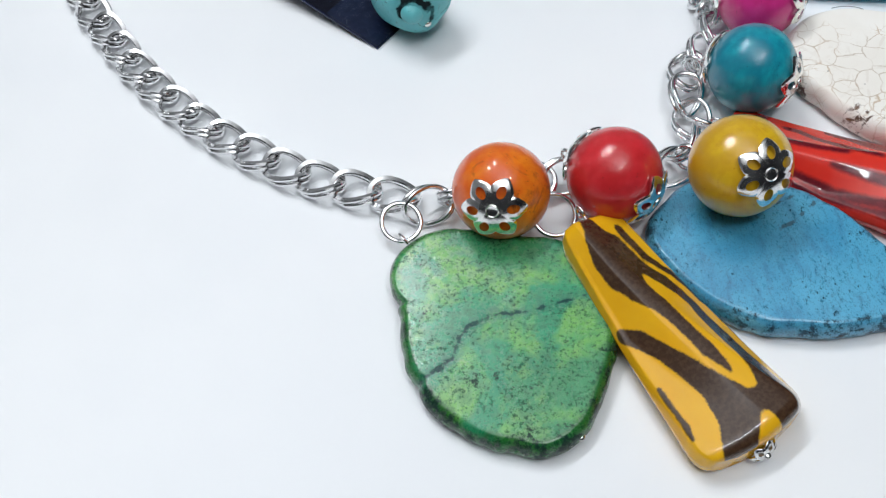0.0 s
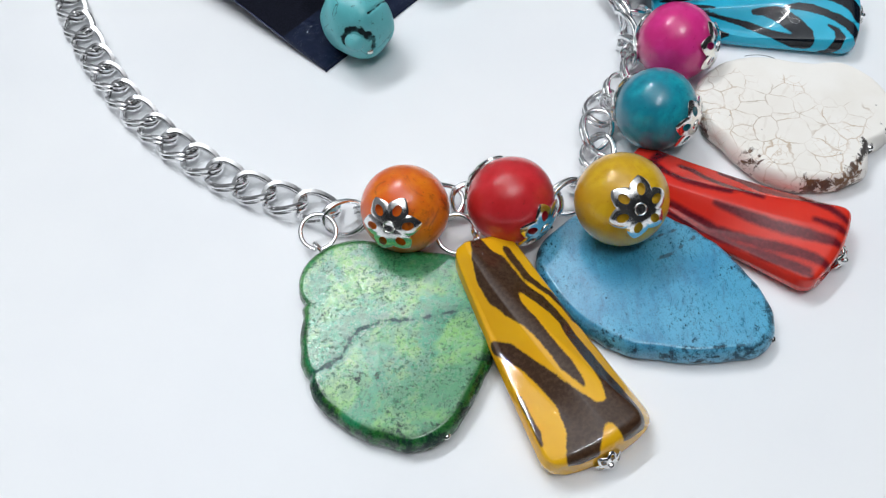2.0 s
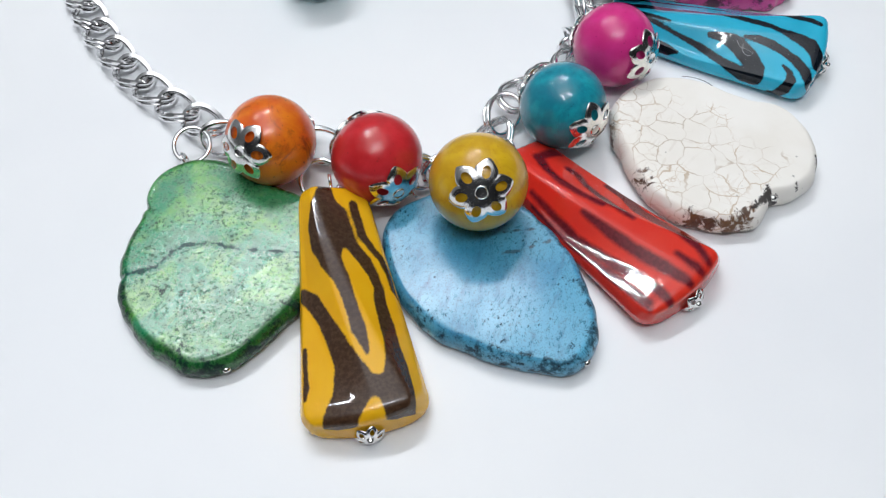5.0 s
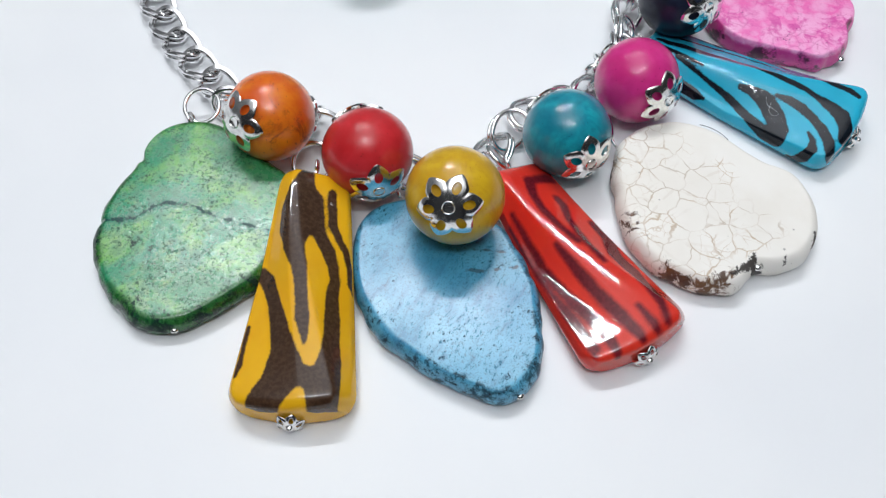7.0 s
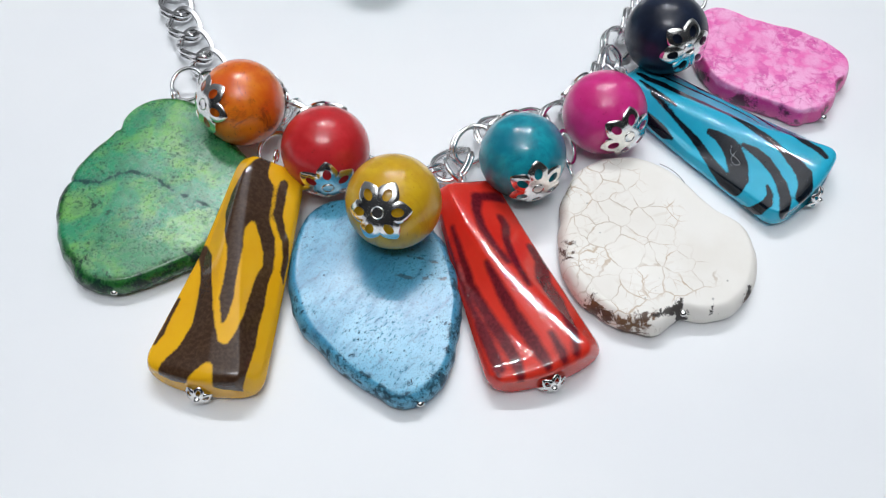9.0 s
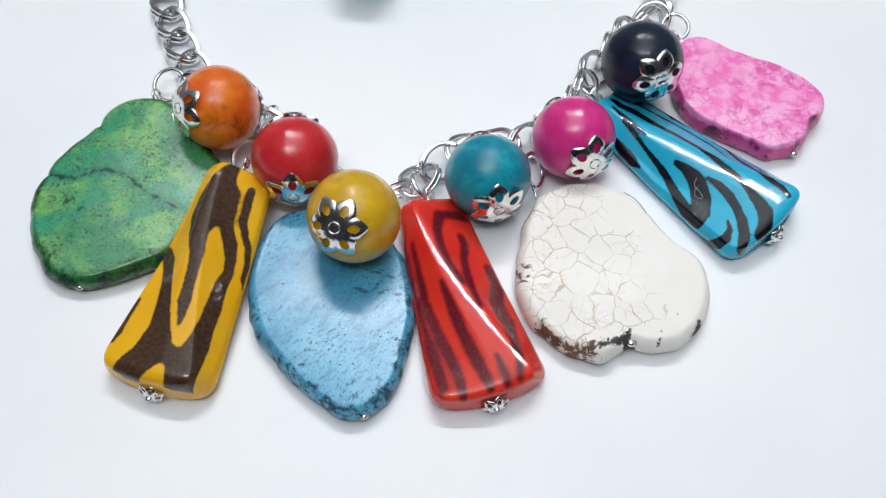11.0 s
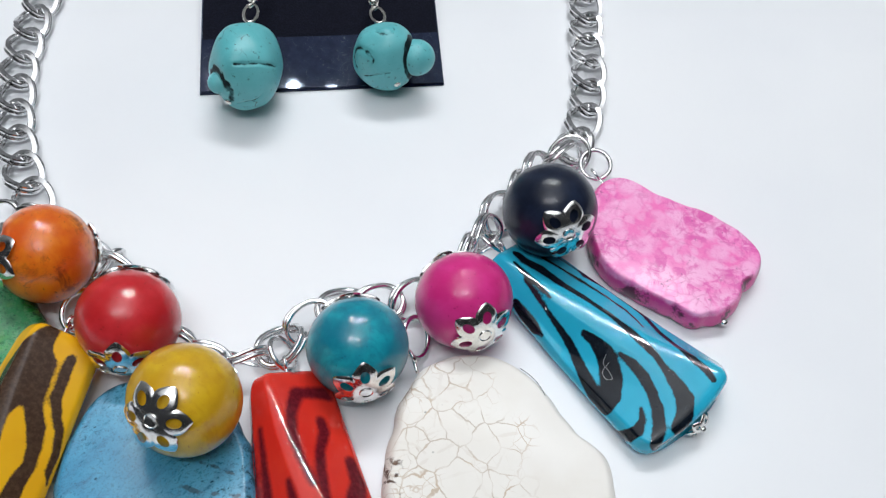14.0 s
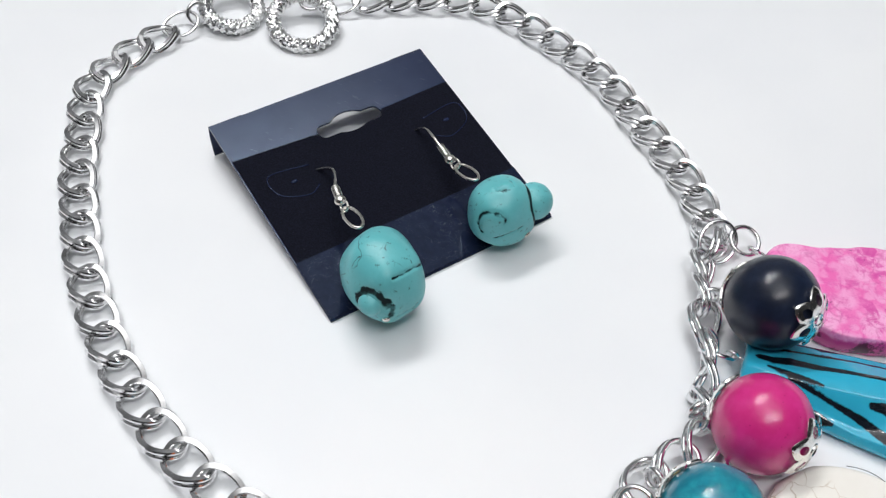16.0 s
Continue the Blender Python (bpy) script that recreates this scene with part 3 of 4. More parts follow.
def jump_ring(parent, base, at, way, radius=0.36, gauge=0.047, name="jump_ring"):
    return part(name, moved(ring_shape(radius, gauge), aimed(at, way)), CHAIN_METAL, parent, base=base)


def eye_pin(parent, base, start, loop_at, way, loop=0.13, gauge=0.03):
    """The bent end of a pin: a short stem and its loop."""
    stem = wire([start, Vector(start).lerp(Vector(loop_at), 0.5) + Vector((0, 0, 0.02)), loop_at], gauge)
    return part("eye_pin", join(stem, moved(ring_shape(loop, gauge, 24, 8), aimed(loop_at, way))), CHAIN_METAL, parent, base=base)


def stone_pendant(name, label, material, centre, radii, height, edge, dome, wobble, seed, pin, tip, ring, veins=(), spots=(), tilt=(0.0, 0.0), cracks=(), notches=()):
    base = (centre[0], centre[1], 0)
    pendant = thing(name, base, label, "pendant", "charms on the necklace")
    shape, marks = stone_shape(centre, radii, height, edge, dome, wobble, seed, veins, spots, tilt, cracks, notches)
    part("stone", shape, material, pendant, base=base, marks=marks)
    if tip:
        part("pin_head", moved(ball_shape(0.075, (1, 1, 0.75), 20, 12), Matrix.Translation(tip)), CAP_METAL, pendant, "small silver pin head at the tip", base=base)
    if pin:
        eye_pin(pendant, base, *pin)
    if ring:
        jump_ring(pendant, base, *ring)
    return pendant


GREEN_RADII = (1.88, 1.87, 1.99, 2.04, 1.88, 1.96, 2.17, 2.26, 2.08, 1.62, 1.55, 1.52, 1.59, 1.68, 1.78, 1.93, 2.15, 2.07, 1.91, 1.88)
BLUE_RADII = (1.75, 1.56, 1.48, 1.49, 1.58, 1.75, 1.98, 2.15, 2.23, 2.28, 1.94, 1.68, 1.52, 1.41, 1.35, 1.35, 1.49, 1.72, 2.08, 2.03)
CREAM_RADII = (1.77, 1.83, 1.87, 1.83, 1.61, 1.63, 1.87, 2.1, 2.23, 2.19, 1.98, 1.73, 1.67, 1.69, 1.68, 1.65, 1.62, 1.60, 1.34, 1.59)
PINK_RADII = (1.54, 1.59, 1.63, 1.39, 1.18, 1.1, 1.03, 1.08, 1.27, 1.80, 1.8, 1.61, 1.5, 1.43, 1.37, 1.27, 1.28, 1.36, 1.61, 1.6)

CRACKS_UPPER = [[(1.59, 4.09), (1.77, 4.04), (2.01, 3.75), (2.19, 3.5), (2.34, 3.29)], [(1.77, 4.04), (2.02, 4.28), (2.09, 4.45)], [(1.62, 3.38), (1.85, 3.58), (1.99, 3.74)], [(1.93, 3.83), (2.08, 3.96), (2.22, 4.32)], [(2.07, 3.67), (2.33, 3.82), (2.53, 4.11)], [(2.05, 2.67), (2.32, 2.86), (2.55, 2.87)], [(2.34, 3.08), (2.51, 3.39), (3.01, 3.59), (3.14, 3.82), (3.34, 4.1)], [(2.76, 3.62), (2.59, 3.74), (2.6, 4.03)], [(2.3, 3.61), (2.65, 3.73)], [(2.81, 3.32), (3.15, 3.32), (3.28, 3.18), (3.14, 2.97), (2.91, 2.5), (2.78, 1.96)], [(3.25, 3.21), (3.49, 3.44), (3.38, 3.8)]]
CRACKS_LOWER = [[(2.64, 2.43), (2.95, 2.35), (3.32, 2.32), (3.59, 2.27)], [(3.32, 2.32), (3.84, 2.47), (4.02, 2.86), (4.36, 3.19)], [(3.89, 3.11), (4.1, 2.94), (4.28, 2.86)], [(4.19, 3.39), (4.34, 3.16), (4.54, 3.23)], [(2.84, 2.12), (3.21, 1.97), (3.52, 1.9)], [(3.71, 2.38), (3.95, 2.07)], [(3.45, 1.96), (3.75, 1.88)], [(2.62, 2.68), (2.67, 2.99), (2.8, 3.39)], [(2.09, 3.4), (2.06, 2.89)], [(3.28, 3.18), (3.66, 3.02), (3.89, 3.11), (4.07, 3.4)]]
CREAM_CRACKS = [[(x, y, 0.008) for x, y in line] for line in CRACKS_UPPER + CRACKS_LOWER]

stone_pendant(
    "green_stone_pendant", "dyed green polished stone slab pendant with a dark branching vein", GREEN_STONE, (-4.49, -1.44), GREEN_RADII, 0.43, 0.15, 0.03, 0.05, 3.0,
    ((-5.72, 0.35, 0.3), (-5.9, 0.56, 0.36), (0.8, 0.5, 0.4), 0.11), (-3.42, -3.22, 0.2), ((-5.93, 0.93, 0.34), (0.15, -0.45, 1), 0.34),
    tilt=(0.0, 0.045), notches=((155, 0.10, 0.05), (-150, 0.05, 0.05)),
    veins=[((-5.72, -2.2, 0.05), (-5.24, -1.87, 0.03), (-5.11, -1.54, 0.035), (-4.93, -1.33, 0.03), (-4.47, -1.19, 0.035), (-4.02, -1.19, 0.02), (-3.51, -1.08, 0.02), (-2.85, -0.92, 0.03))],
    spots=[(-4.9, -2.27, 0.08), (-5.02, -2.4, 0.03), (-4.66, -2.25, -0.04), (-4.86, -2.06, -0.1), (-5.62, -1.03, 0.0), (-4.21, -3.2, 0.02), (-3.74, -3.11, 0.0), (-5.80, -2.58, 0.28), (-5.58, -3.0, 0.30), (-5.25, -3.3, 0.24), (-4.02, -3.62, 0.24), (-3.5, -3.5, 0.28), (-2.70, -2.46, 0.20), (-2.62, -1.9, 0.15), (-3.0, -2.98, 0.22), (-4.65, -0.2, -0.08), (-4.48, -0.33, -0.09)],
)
stone_pendant(
    "blue_stone_pendant", "dyed sky-blue stone slab pendant with dark pitted edge", BLUE_STONE, (0.3, -0.51), BLUE_RADII, 0.46, 0.14, 0.04, 0.05, 8.0,
    ((-1.5, 0.9, 0.3), (-1.72, 1.1, 0.34), (0.8, -0.5, 0.4), 0.11), (2.12, -1.52, 0.22), ((-1.7, 1.45, 0.3), (0.5, 0.2, 1), 0.36),
    veins=[((0.2, -0.03, 0.0), (0.5, 0.08, 0.008), (0.7, 0.22, 0.01), (1.15, 0.6, 0.005)), ((0.24, 0.46, 0.0), (0.74, 0.68, 0.005))],
)
stone_pendant(
    "cream_stone_pendant", "crackled cream stone slab pendant with brown stains and a notched edge", CREAM_STONE, (3.54, 3.33), CREAM_RADII, 0.5, 0.16, 0.05, 0.04, 5.0,
    ((1.45, 3.85, 0.35), (1.2, 4.0, 0.42), (0.3, 0.9, 0.3), 0.12), (4.62, 2.57, 0.36), ((0.98, 4.3, 0.4), (0.8, 0.4, 0.6), 0.34),
    veins=[((4.27, 2.10, 0.02), (4.37, 2.22, 0.04), (4.44, 2.36, 0.05), (4.49, 2.47, 0.06), (4.50, 2.60, 0.05), (4.46, 2.70, 0.01)), ((4.49, 2.47, 0.06), (4.62, 2.52, 0.08), (4.72, 2.58, 0.04), (4.85, 2.62, 0.0)), ((4.62, 2.52, 0.04), (4.60, 2.40, 0.0)), ((4.37, 2.22, 0.02), (4.30, 2.30, 0.0)), ((4.49, 2.47, 0.03), (4.40, 2.62, 0.0)), ((5.28, 3.70, 0.04), (5.33, 3.60, 0.03), (5.36, 3.50, 0.0)), ((4.86, 2.90, 0.005), (4.97, 2.90, 0.008), (5.0, 2.84, 0.0)), ((4.97, 2.90, 0.006), (4.90, 3.05, 0.0))],
    spots=[(1.27, 3.64, 0.11), (1.33, 3.52, 0.12), (1.42, 3.40, 0.11), (1.51, 3.30, 0.08), (2.30, 2.41, 0.02), (2.44, 2.28, 0.02), (3.24, 1.75, 0.03), (3.33, 1.70, 0.05), (3.43, 1.69, 0.03), (3.60, 1.70, 0.01), (3.95, 1.78, 0.04), (4.03, 1.80, 0.06), (4.12, 1.88, 0.06), (4.20, 1.98, 0.05), (4.27, 2.08, 0.03), (5.34, 3.60, 0.03)],
    cracks=CREAM_CRACKS,
)
stone_pendant(
    "pink_stone_pendant", "marbled bright pink stone slab pendant with a wavy outline", PINK_STONE, (2.9, 8.93), PINK_RADII, 0.47, 0.08, 0.02, 0.03, 11.0,
    ((1.15, 9.25, 0.3), (0.88, 9.3, 0.36), (0.3, 0.8, 0.5), 0.12), (4.45, 8.35, 0.2), ((0.70, 9.55, 0.3), (0.3, -0.3, 1), 0.29),
    notches=((8, 0.10, 0.14), (-32, 0.05, 0.08)),
)

# ---- flower caps, beads ----


def flower_cap(sphere, size=0.5, petals=6, thick=0.028, lift=0.022):
    """A stamped six-petalled cap with an oval hole in each petal, laid over a ball; its middle is on local z."""
    outer_layer, faces = [], []
    half = math.pi / petals

    def edge_radius(p):
        tip = max(0.0, 1 - abs(p) / (half * 0.55))
        return size * (0.69 + 0.22 * max(0.0, math.cos(p * math.pi / (2 * half))) ** 0.8 + 0.10 * tip)

    def onto(x, y, level):
        r, a = math.hypot(x, y), math.atan2(y, x)
        bend = r / sphere
        out = sphere + lift + level + 0.03 * (r / size) ** 4 * size
        return (out * math.sin(bend) * math.cos(a), out * math.sin(bend) * math.sin(a), out * math.cos(bend))

    loop = [(0.10 * size + (edge_radius(half) - 0.10 * size) * k / 8, -half) for k in range(9)]
    loop += [(edge_radius(-half + 2 * half * k / 20), -half + 2 * half * k / 20) for k in range(1, 20)]
    loop += [(0.10 * size + (edge_radius(half) - 0.10 * size) * (8 - k) / 8, half) for k in range(9)]
    loop += [(0.10 * size, half - 2 * half * k / 4) for k in range(1, 4)]
    outline_span = range(8, 29)
    n = len(loop)
    for q in range(petals):
        turn = 2 * half * q
        cx, cy = 0.575 * size, 0.0
        for level in (0.0, thick):
            for ring in (0.0, 0.2, 0.5, 0.8, 1.0):
                for r, p in loop:
                    x, y = r * math.cos(p), r * math.sin(p)
                    a = math.atan2(y - cy, x - cx)
                    hx, hy = cx + 0.18 * size * math.cos(a), cy + 0.132 * size * math.sin(a)
                    mx, my = x + (hx - x) * ring, y + (hy - y) * ring
                    across = math.atan2(my, mx) / half
                    swell = 0.03 * math.sin(math.pi * min(1.0, math.hypot(mx, my) / size)) + 0.010 * (1 - across * across) * math.hypot(mx, my) / size
                    swell -= 0.012 * max(0.0, 1 - ring / 0.2) * (math.hypot(mx, my) > 0.55 * size)
                    outer_layer.append(onto(mx * math.cos(turn) - my * math.sin(turn), mx * math.sin(turn) + my * math.cos(turn), level + swell))
        start = q * 10 * n
        for level in range(2):
            for ring in range(4):
                for j in range(n):
                    k = (j + 1) % n
                    a, b = start + (level * 5 + ring) * n, start + (level * 5 + ring + 1) * n
                    faces.append((a + j, a + k, b + k, b + j) if level else (a + k, a + j, b + j, b + k))
        for j in range(n):
            k = (j + 1) % n
            inner_low, inner_high = start + 4 * n, start + 9 * n
            faces.append((inner_low + j, inner_low + k, inner_high + k, inner_high + j))
            if j in outline_span and k in outline_span:
                faces.append((start + k, start + j, start + 5 * n + j, start + 5 * n + k))
    return outer_layer, faces


def rivet_shape(radius):
    """A rolled-over tube end: a round rim about a dished middle."""
    profile = ((0.98, 0.0), (1.0, 0.024), (0.96, 0.040), (0.90, 0.045), (0.84, 0.041), (0.78, 0.030), (0.45, 0.024), (0.2, 0.022), (0.03, 0.022))
    return skin([[(radius * r * math.cos(a), radius * r * math.sin(a), z) for a in (2 * math.pi * k / 32 for k in range(32))] for r, z in profile])


def bead_charm(name, label, material, centre, radius, way, spin, ring_to):
    """A wooden ball on a pin, with a flower cap at each end and a loop that hangs on the chain."""
    base = (centre[0], centre[1], centre[2] - radius)
    bead = thing(name, base, label, "bead", "charms on the necklace")
    way = Vector(way).normalized()
    ball = part("ball", moved(ball_shape(radius, (1.01, 1.0, 0.975), 72, 44), aimed((0, 0, 0), way)), material, bead)
    ball.location = (0, 0, radius * CM)
    for end, label_two in ((1, "silver six-petalled filigree cap"), (-1, "")):
        m = aimed(centre, way * end, spin)
        cap = part("bead_cap", moved(flower_cap(radius * 0.985, 0.545), m), CAP_METAL, bead, label_two, base=base, weld=True, crisp=0.7)
        part("rivet", moved(rivet_shape(0.115), m @ Matrix.Translation((0, 0, radius * 0.985 + 0.035))), CAP_METAL, cap, base=base, crisp=0.6)
    back = Vector(centre) - way * (radius + 0.05)
    loop_at = Vector(centre) - way * (radius + 0.15)
    loop_at.z = max(loop_at.z - 0.30, 0.16)
    eye_pin(bead, base, back, loop_at, way.cross(Vector((0, 0, 1))), 0.13, 0.03)
    mid = loop_at.lerp(Vector(ring_to), 0.5)
    span = (Vector(ring_to) - loop_at)
    jump_ring(bead, base, mid, span.cross(Vector((0.2, 0.1, 1))), max(0.18, min(0.24, span.length * 0.5)))
    return bead


bead_charm("orange_bead", "round orange lacquered wooden bead with mottled dark specks", ORANGE, (-4.2, 0.9, 1.02), 0.815, (-0.239, -0.834, 0.497), 10, (-3.9, 2.0, 0.3))
bead_charm("red_bead", "round glossy red lacquered wooden bead with silver caps", RED, (-2.27, 1.1, 0.92), 0.815, (0.705, -0.705, -0.08), 28, (-2.6, 2.1, 0.3))
bead_charm("ochre_bead", "round ochre yellow wooden bead resting on the blue stone", YELLOW, (-0.31, 0.75, 1.31), 0.835, (0.253, -0.735, 0.629), 14, (-1.1, 2.0, 0.4))
bead_charm("teal_bead", "round teal lacquered wooden bead with silver caps", TEAL, (0.61, 3.34, 0.81), 0.81, (0.818, -0.573, 0.06), 30, (-0.35, 4.0, 0.3))
bead_charm("magenta_bead", "round magenta lacquered wooden bead with silver caps", PINK, (1.21, 5.19, 0.81), 0.81, (0.888, -0.414, 0.199), 20, (0.15, 5.4, 0.3))
bead_charm("navy_bead", "round navy black lacquered wooden bead resting on the aqua pendant", NAVY, (1.13, 7.47, 1.11), 0.82, (0.796, -0.478, 0.371), 12, (0.0, 7.8, 0.4))

# ---- tapered resin pendants ----


def twisted_section(w, left, second, band, first, right, around):
    """A rounded section: flat below, and above it four facets that meet in ridges; points run round it from below the left edge."""
    pts = [Vector(p) for p in ((-0.80 * w, 0), (0.80 * w, 0), (0.97 * w, 0.30 * right), (w, 0.62 * right), (0.93 * w, right), first, band, second, (-0.93 * w, left), (-w, 0.62 * left), (-0.97 * w, 0.30 * left))]
    for cut in (0.09, 0.25, 0.25):
        pts = [p.lerp(q, f) for p, q in zip(pts, pts[1:] + pts[:1]) for f in (cut, 1 - cut)]
    line = pts + pts[:1]
    far = np.concatenate([[0], np.cumsum([(q - p).length for p, q in zip(line, line[1:])])])
    at = np.linspace(0, far[-1], around, endpoint=False)
    return list(zip(np.interp(at, far, [p.x for p in line]), np.interp(at, far, [p.y for p in line])))


# the one mould of the three tapered bars: heights of the edges and of the two ridges, and where the ridges run, and the flat band beside the first, from the narrow end to the wide one
STEPS = (0.0, 0.25, 0.48, 0.70, 0.93, 1.0)
LEFT_EDGE = (0.58, 0.44, 0.33, 0.42, 0.52, 0.54)
SECOND_AT = (-0.84, -0.84, -0.80, -0.54, -0.24, -0.16)
SECOND_HIGH = (0.62, 0.47, 0.35, 0.48, 0.64, 0.67)
FIRST_AT = (-0.50, -0.20, 0.10, 0.38, 0.68, 0.76)
FIRST_HIGH = (0.70, 0.70, 0.70, 0.70, 0.70, 0.70)
BAND = (0.12, 0.28, 0.38, 0.46, 0.54, 0.56)
RIGHT_EDGE = (0.34, 0.27, 0.25, 0.28, 0.36, 0.38)


def arc_lengths(ring, middle):
    """The way round a closed section from the point where its upper side crosses y = 0; to the left it counts below zero."""
    n = len(ring)
    start = next(j for j in range(n) if ring[j][0] > 0 >= ring[(j + 1) % n][0] and ring[j][1] > middle)
    (y0, z0), (y1, z1) = ring[start], ring[(start + 1) % n]
    mid = (0.0, z0 + (z1 - z0) * y0 / (y0 - y1))
    arcs, far, last = [0.0] * n, 0.0, mid
    for k in range(n // 2):
        j = (start - k) % n
        far += math.dist(last, ring[j])
        arcs[j], last = far, ring[j]
    far, last = 0.0, mid
    for k in range(n - n // 2):
        j = (start + 1 + k) % n
        far += math.dist(last, ring[j])
        arcs[j], last = -far, ring[j]
    return arcs


def resin_pendant(name, label, material, top, bottom, widths, thick, lift, slope, strokes, hang_ring=None):
    """A tapered, twisted bar of cast resin; strokes run in (along, round) centimetres."""
    a, b = Vector((*top, 0)), Vector((*bottom, 0))
    ahead = (b - a).normalized()
    across = Vector((-ahead.y, ahead.x, 0))
    length = (b - a).length
    rows, along, over = [], [], []
    cuts = [0.0, 0.004, 0.015, 0.03, 0.05, 0.07, 0.09] + [0.11 + 0.80 * k / 140 for k in range(141)] + [0.92, 0.93, 0.94, 0.948, 0.955, 0.961, 0.967, 0.973, 0.979, 0.985, 0.99, 0.994, 0.997, 0.999, 1.0]
    for s in cuts:
        shrink = round_off = 1.0
        if s < 0.09:
            shrink = round_off = 0.55 + 0.45 * math.sqrt(max(0.0, 1 - (1 - s / 0.09) ** 2))
        elif s > 0.93:
            round_off = 0.62 + 0.38 * math.sqrt(max(0.0, 1 - ((s - 0.93) / 0.07) ** 2))
            shrink = 0.50 + 0.50 * math.sqrt(max(0.0, 1 - (max(0.0, s - 0.948) / 0.052) ** 2))
        w = (widths[0] + (widths[1] - widths[0]) * min(1.0, s / 0.92)) * (0.45 + 0.55 * round_off)
        left, second_at, second_high, first_at, first_high, band, right = (np.interp(s, STEPS, row) for row in (LEFT_EDGE, SECOND_AT, SECOND_HIGH, FIRST_AT, FIRST_HIGH, BAND, RIGHT_EDGE))
        ring = twisted_section(w, left * thick, (second_at * w, second_high * thick), ((first_at - band) * w, first_high * thick), (first_at * w, first_high * thick), right * thick, 300)
        middle = 0.3 * thick
        ring = [(y, middle + (z - middle) * shrink) for y, z in ring]
        row = []
        for (y, z), arc in zip(ring, arc_lengths(ring, middle)):
            u = s * length + 0.14 * (1 - (y / w) ** 2) * max(0.0, (s - 0.8) / 0.2)
            p = a + ahead * u + across * y
            p.z = z + lift * (1 - s) + slope * (0.8 * w - y)
            row.append(p)
            along.append(u)
            over.append(arc)
        rows.append(row)
    low = min(p.z for row in rows for p in row)
    for row in rows:
        for p in row:
            p.z -= low
    base = (*((a + b) / 2).xy, 0)
    pendant = thing(name, base, label, "pendant", "charms on the necklace")
    part("drop", skin(rows), material, pendant, base=base, marks={"stripe": to_segments(along, over, strokes, 0.05)})
    end = a + ahead * (length + 0.12) + Vector((0, 0, thick * 0.2 + slope * widths[1] * 0.8 - low))
    cap = moved(flower_cap(0.27, 0.235, thick=0.025), aimed(end - ahead * 0.19, ahead + Vector((0, 0, 0.06)), 15))
    tip = moved(ball_shape(0.06, (1, 1, 0.7), 16, 10), Matrix.Translation(end + ahead * 0.14 + Vector((0, 0, 0.015))))
    cap_part = part("end_cap", cap, CAP_METAL, pendant, "small silver flower cap at the wide end", base=base, weld=True)
    part("pin_head", tip, CAP_METAL, cap_part, base=base)
    start = a + Vector((0, 0, lift + thick * 0.38)) + ahead * 0.05
    loop_at = start - ahead * 0.25
    eye_pin(pendant, base, start, loop_at, across, 0.11)
    jump_ring(pendant, base, *(hang_ring or (start - ahead * 0.5 - Vector((0, 0, 0.1)), across + Vector((0, 0, 0.8)), 0.3)))
    return pendant


AMBER_STROKES = [
    ((0.13, -0.12, 0.127), (0.54, -0.16, 0.265), (0.91, -0.23, 0.324), (1.2, -0.22, 0.324), (1.57, -0.2, 0.196), (1.94, -0.07, 0.137), (2.33, 0.01, 0.108), (2.67, 0.06, 0.108), (2.92, 0.1, 0.118), (3.19, 0.15, 0.078), (3.36, 0.17, 0.02)),
    ((0.64, 0.06, 0.176), (1.06, 0.15, 0.137), (1.28, 0.23, 0.127), (1.55, 0.42, 0.137), (1.82, 0.55, 0.118), (2.08, 0.61, 0.098), (2.4, 0.58, 0.118), (2.79, 0.61, 0.157), (3.19, 0.63, 0.167), (3.59, 0.63, 0.216), (3.99, 0.58, 0.255), (4.24, 0.57, 0.265)),
]
AMBER_STROKES += [
    ((1.96, -0.85, 0.118), (2.18, -0.66, 0.137), (2.53, -0.49, 0.137), (2.89, -0.36, 0.157), (3.26, -0.24, 0.196), (3.57, -0.15, 0.216), (3.83, 0, 0.216), (3.91, 0.21, 0.157), (4, 0.47, 0.147)),
    ((3.74, -0.15, 0.275), (4.02, -0.2, 0.294), (4.21, -0.34, 0.275), (4.32, -0.44, 0.245)),
    ((3.96, 0.39, 0.118), (4.33, 0.5, 0.196), (4.37, 0.46, 0.137)),
    ((0.39, 0.37, 0.078), (0.64, 0.39, 0.088), (1.03, 0.46, 0.088), (1.28, 0.61, 0.078), (1.47, 0.76, 0.069), (1.74, 0.87, 0.059), (2.04, 0.91, 0.049), (2.21, 0.98, 0.02)),
]
AMBER_STROKES += [
    ((2.97, -0.87, 0.039), (3.38, -0.87, 0.039), (3.68, -0.88, 0.049), (3.86, -0.91, 0.029)),
]
resin_pendant("tiger_resin_pendant", "tapered amber yellow resin pendant with dark brown tiger stripes", TIGER, (-2.84, 0.28), (-0.89, -3.53), (0.60, 1.01), 1.08, 0.40, 0.0, AMBER_STROKES, ((-3.30, 0.80, 0.34), (0.15, -0.45, 1.0), 0.37))
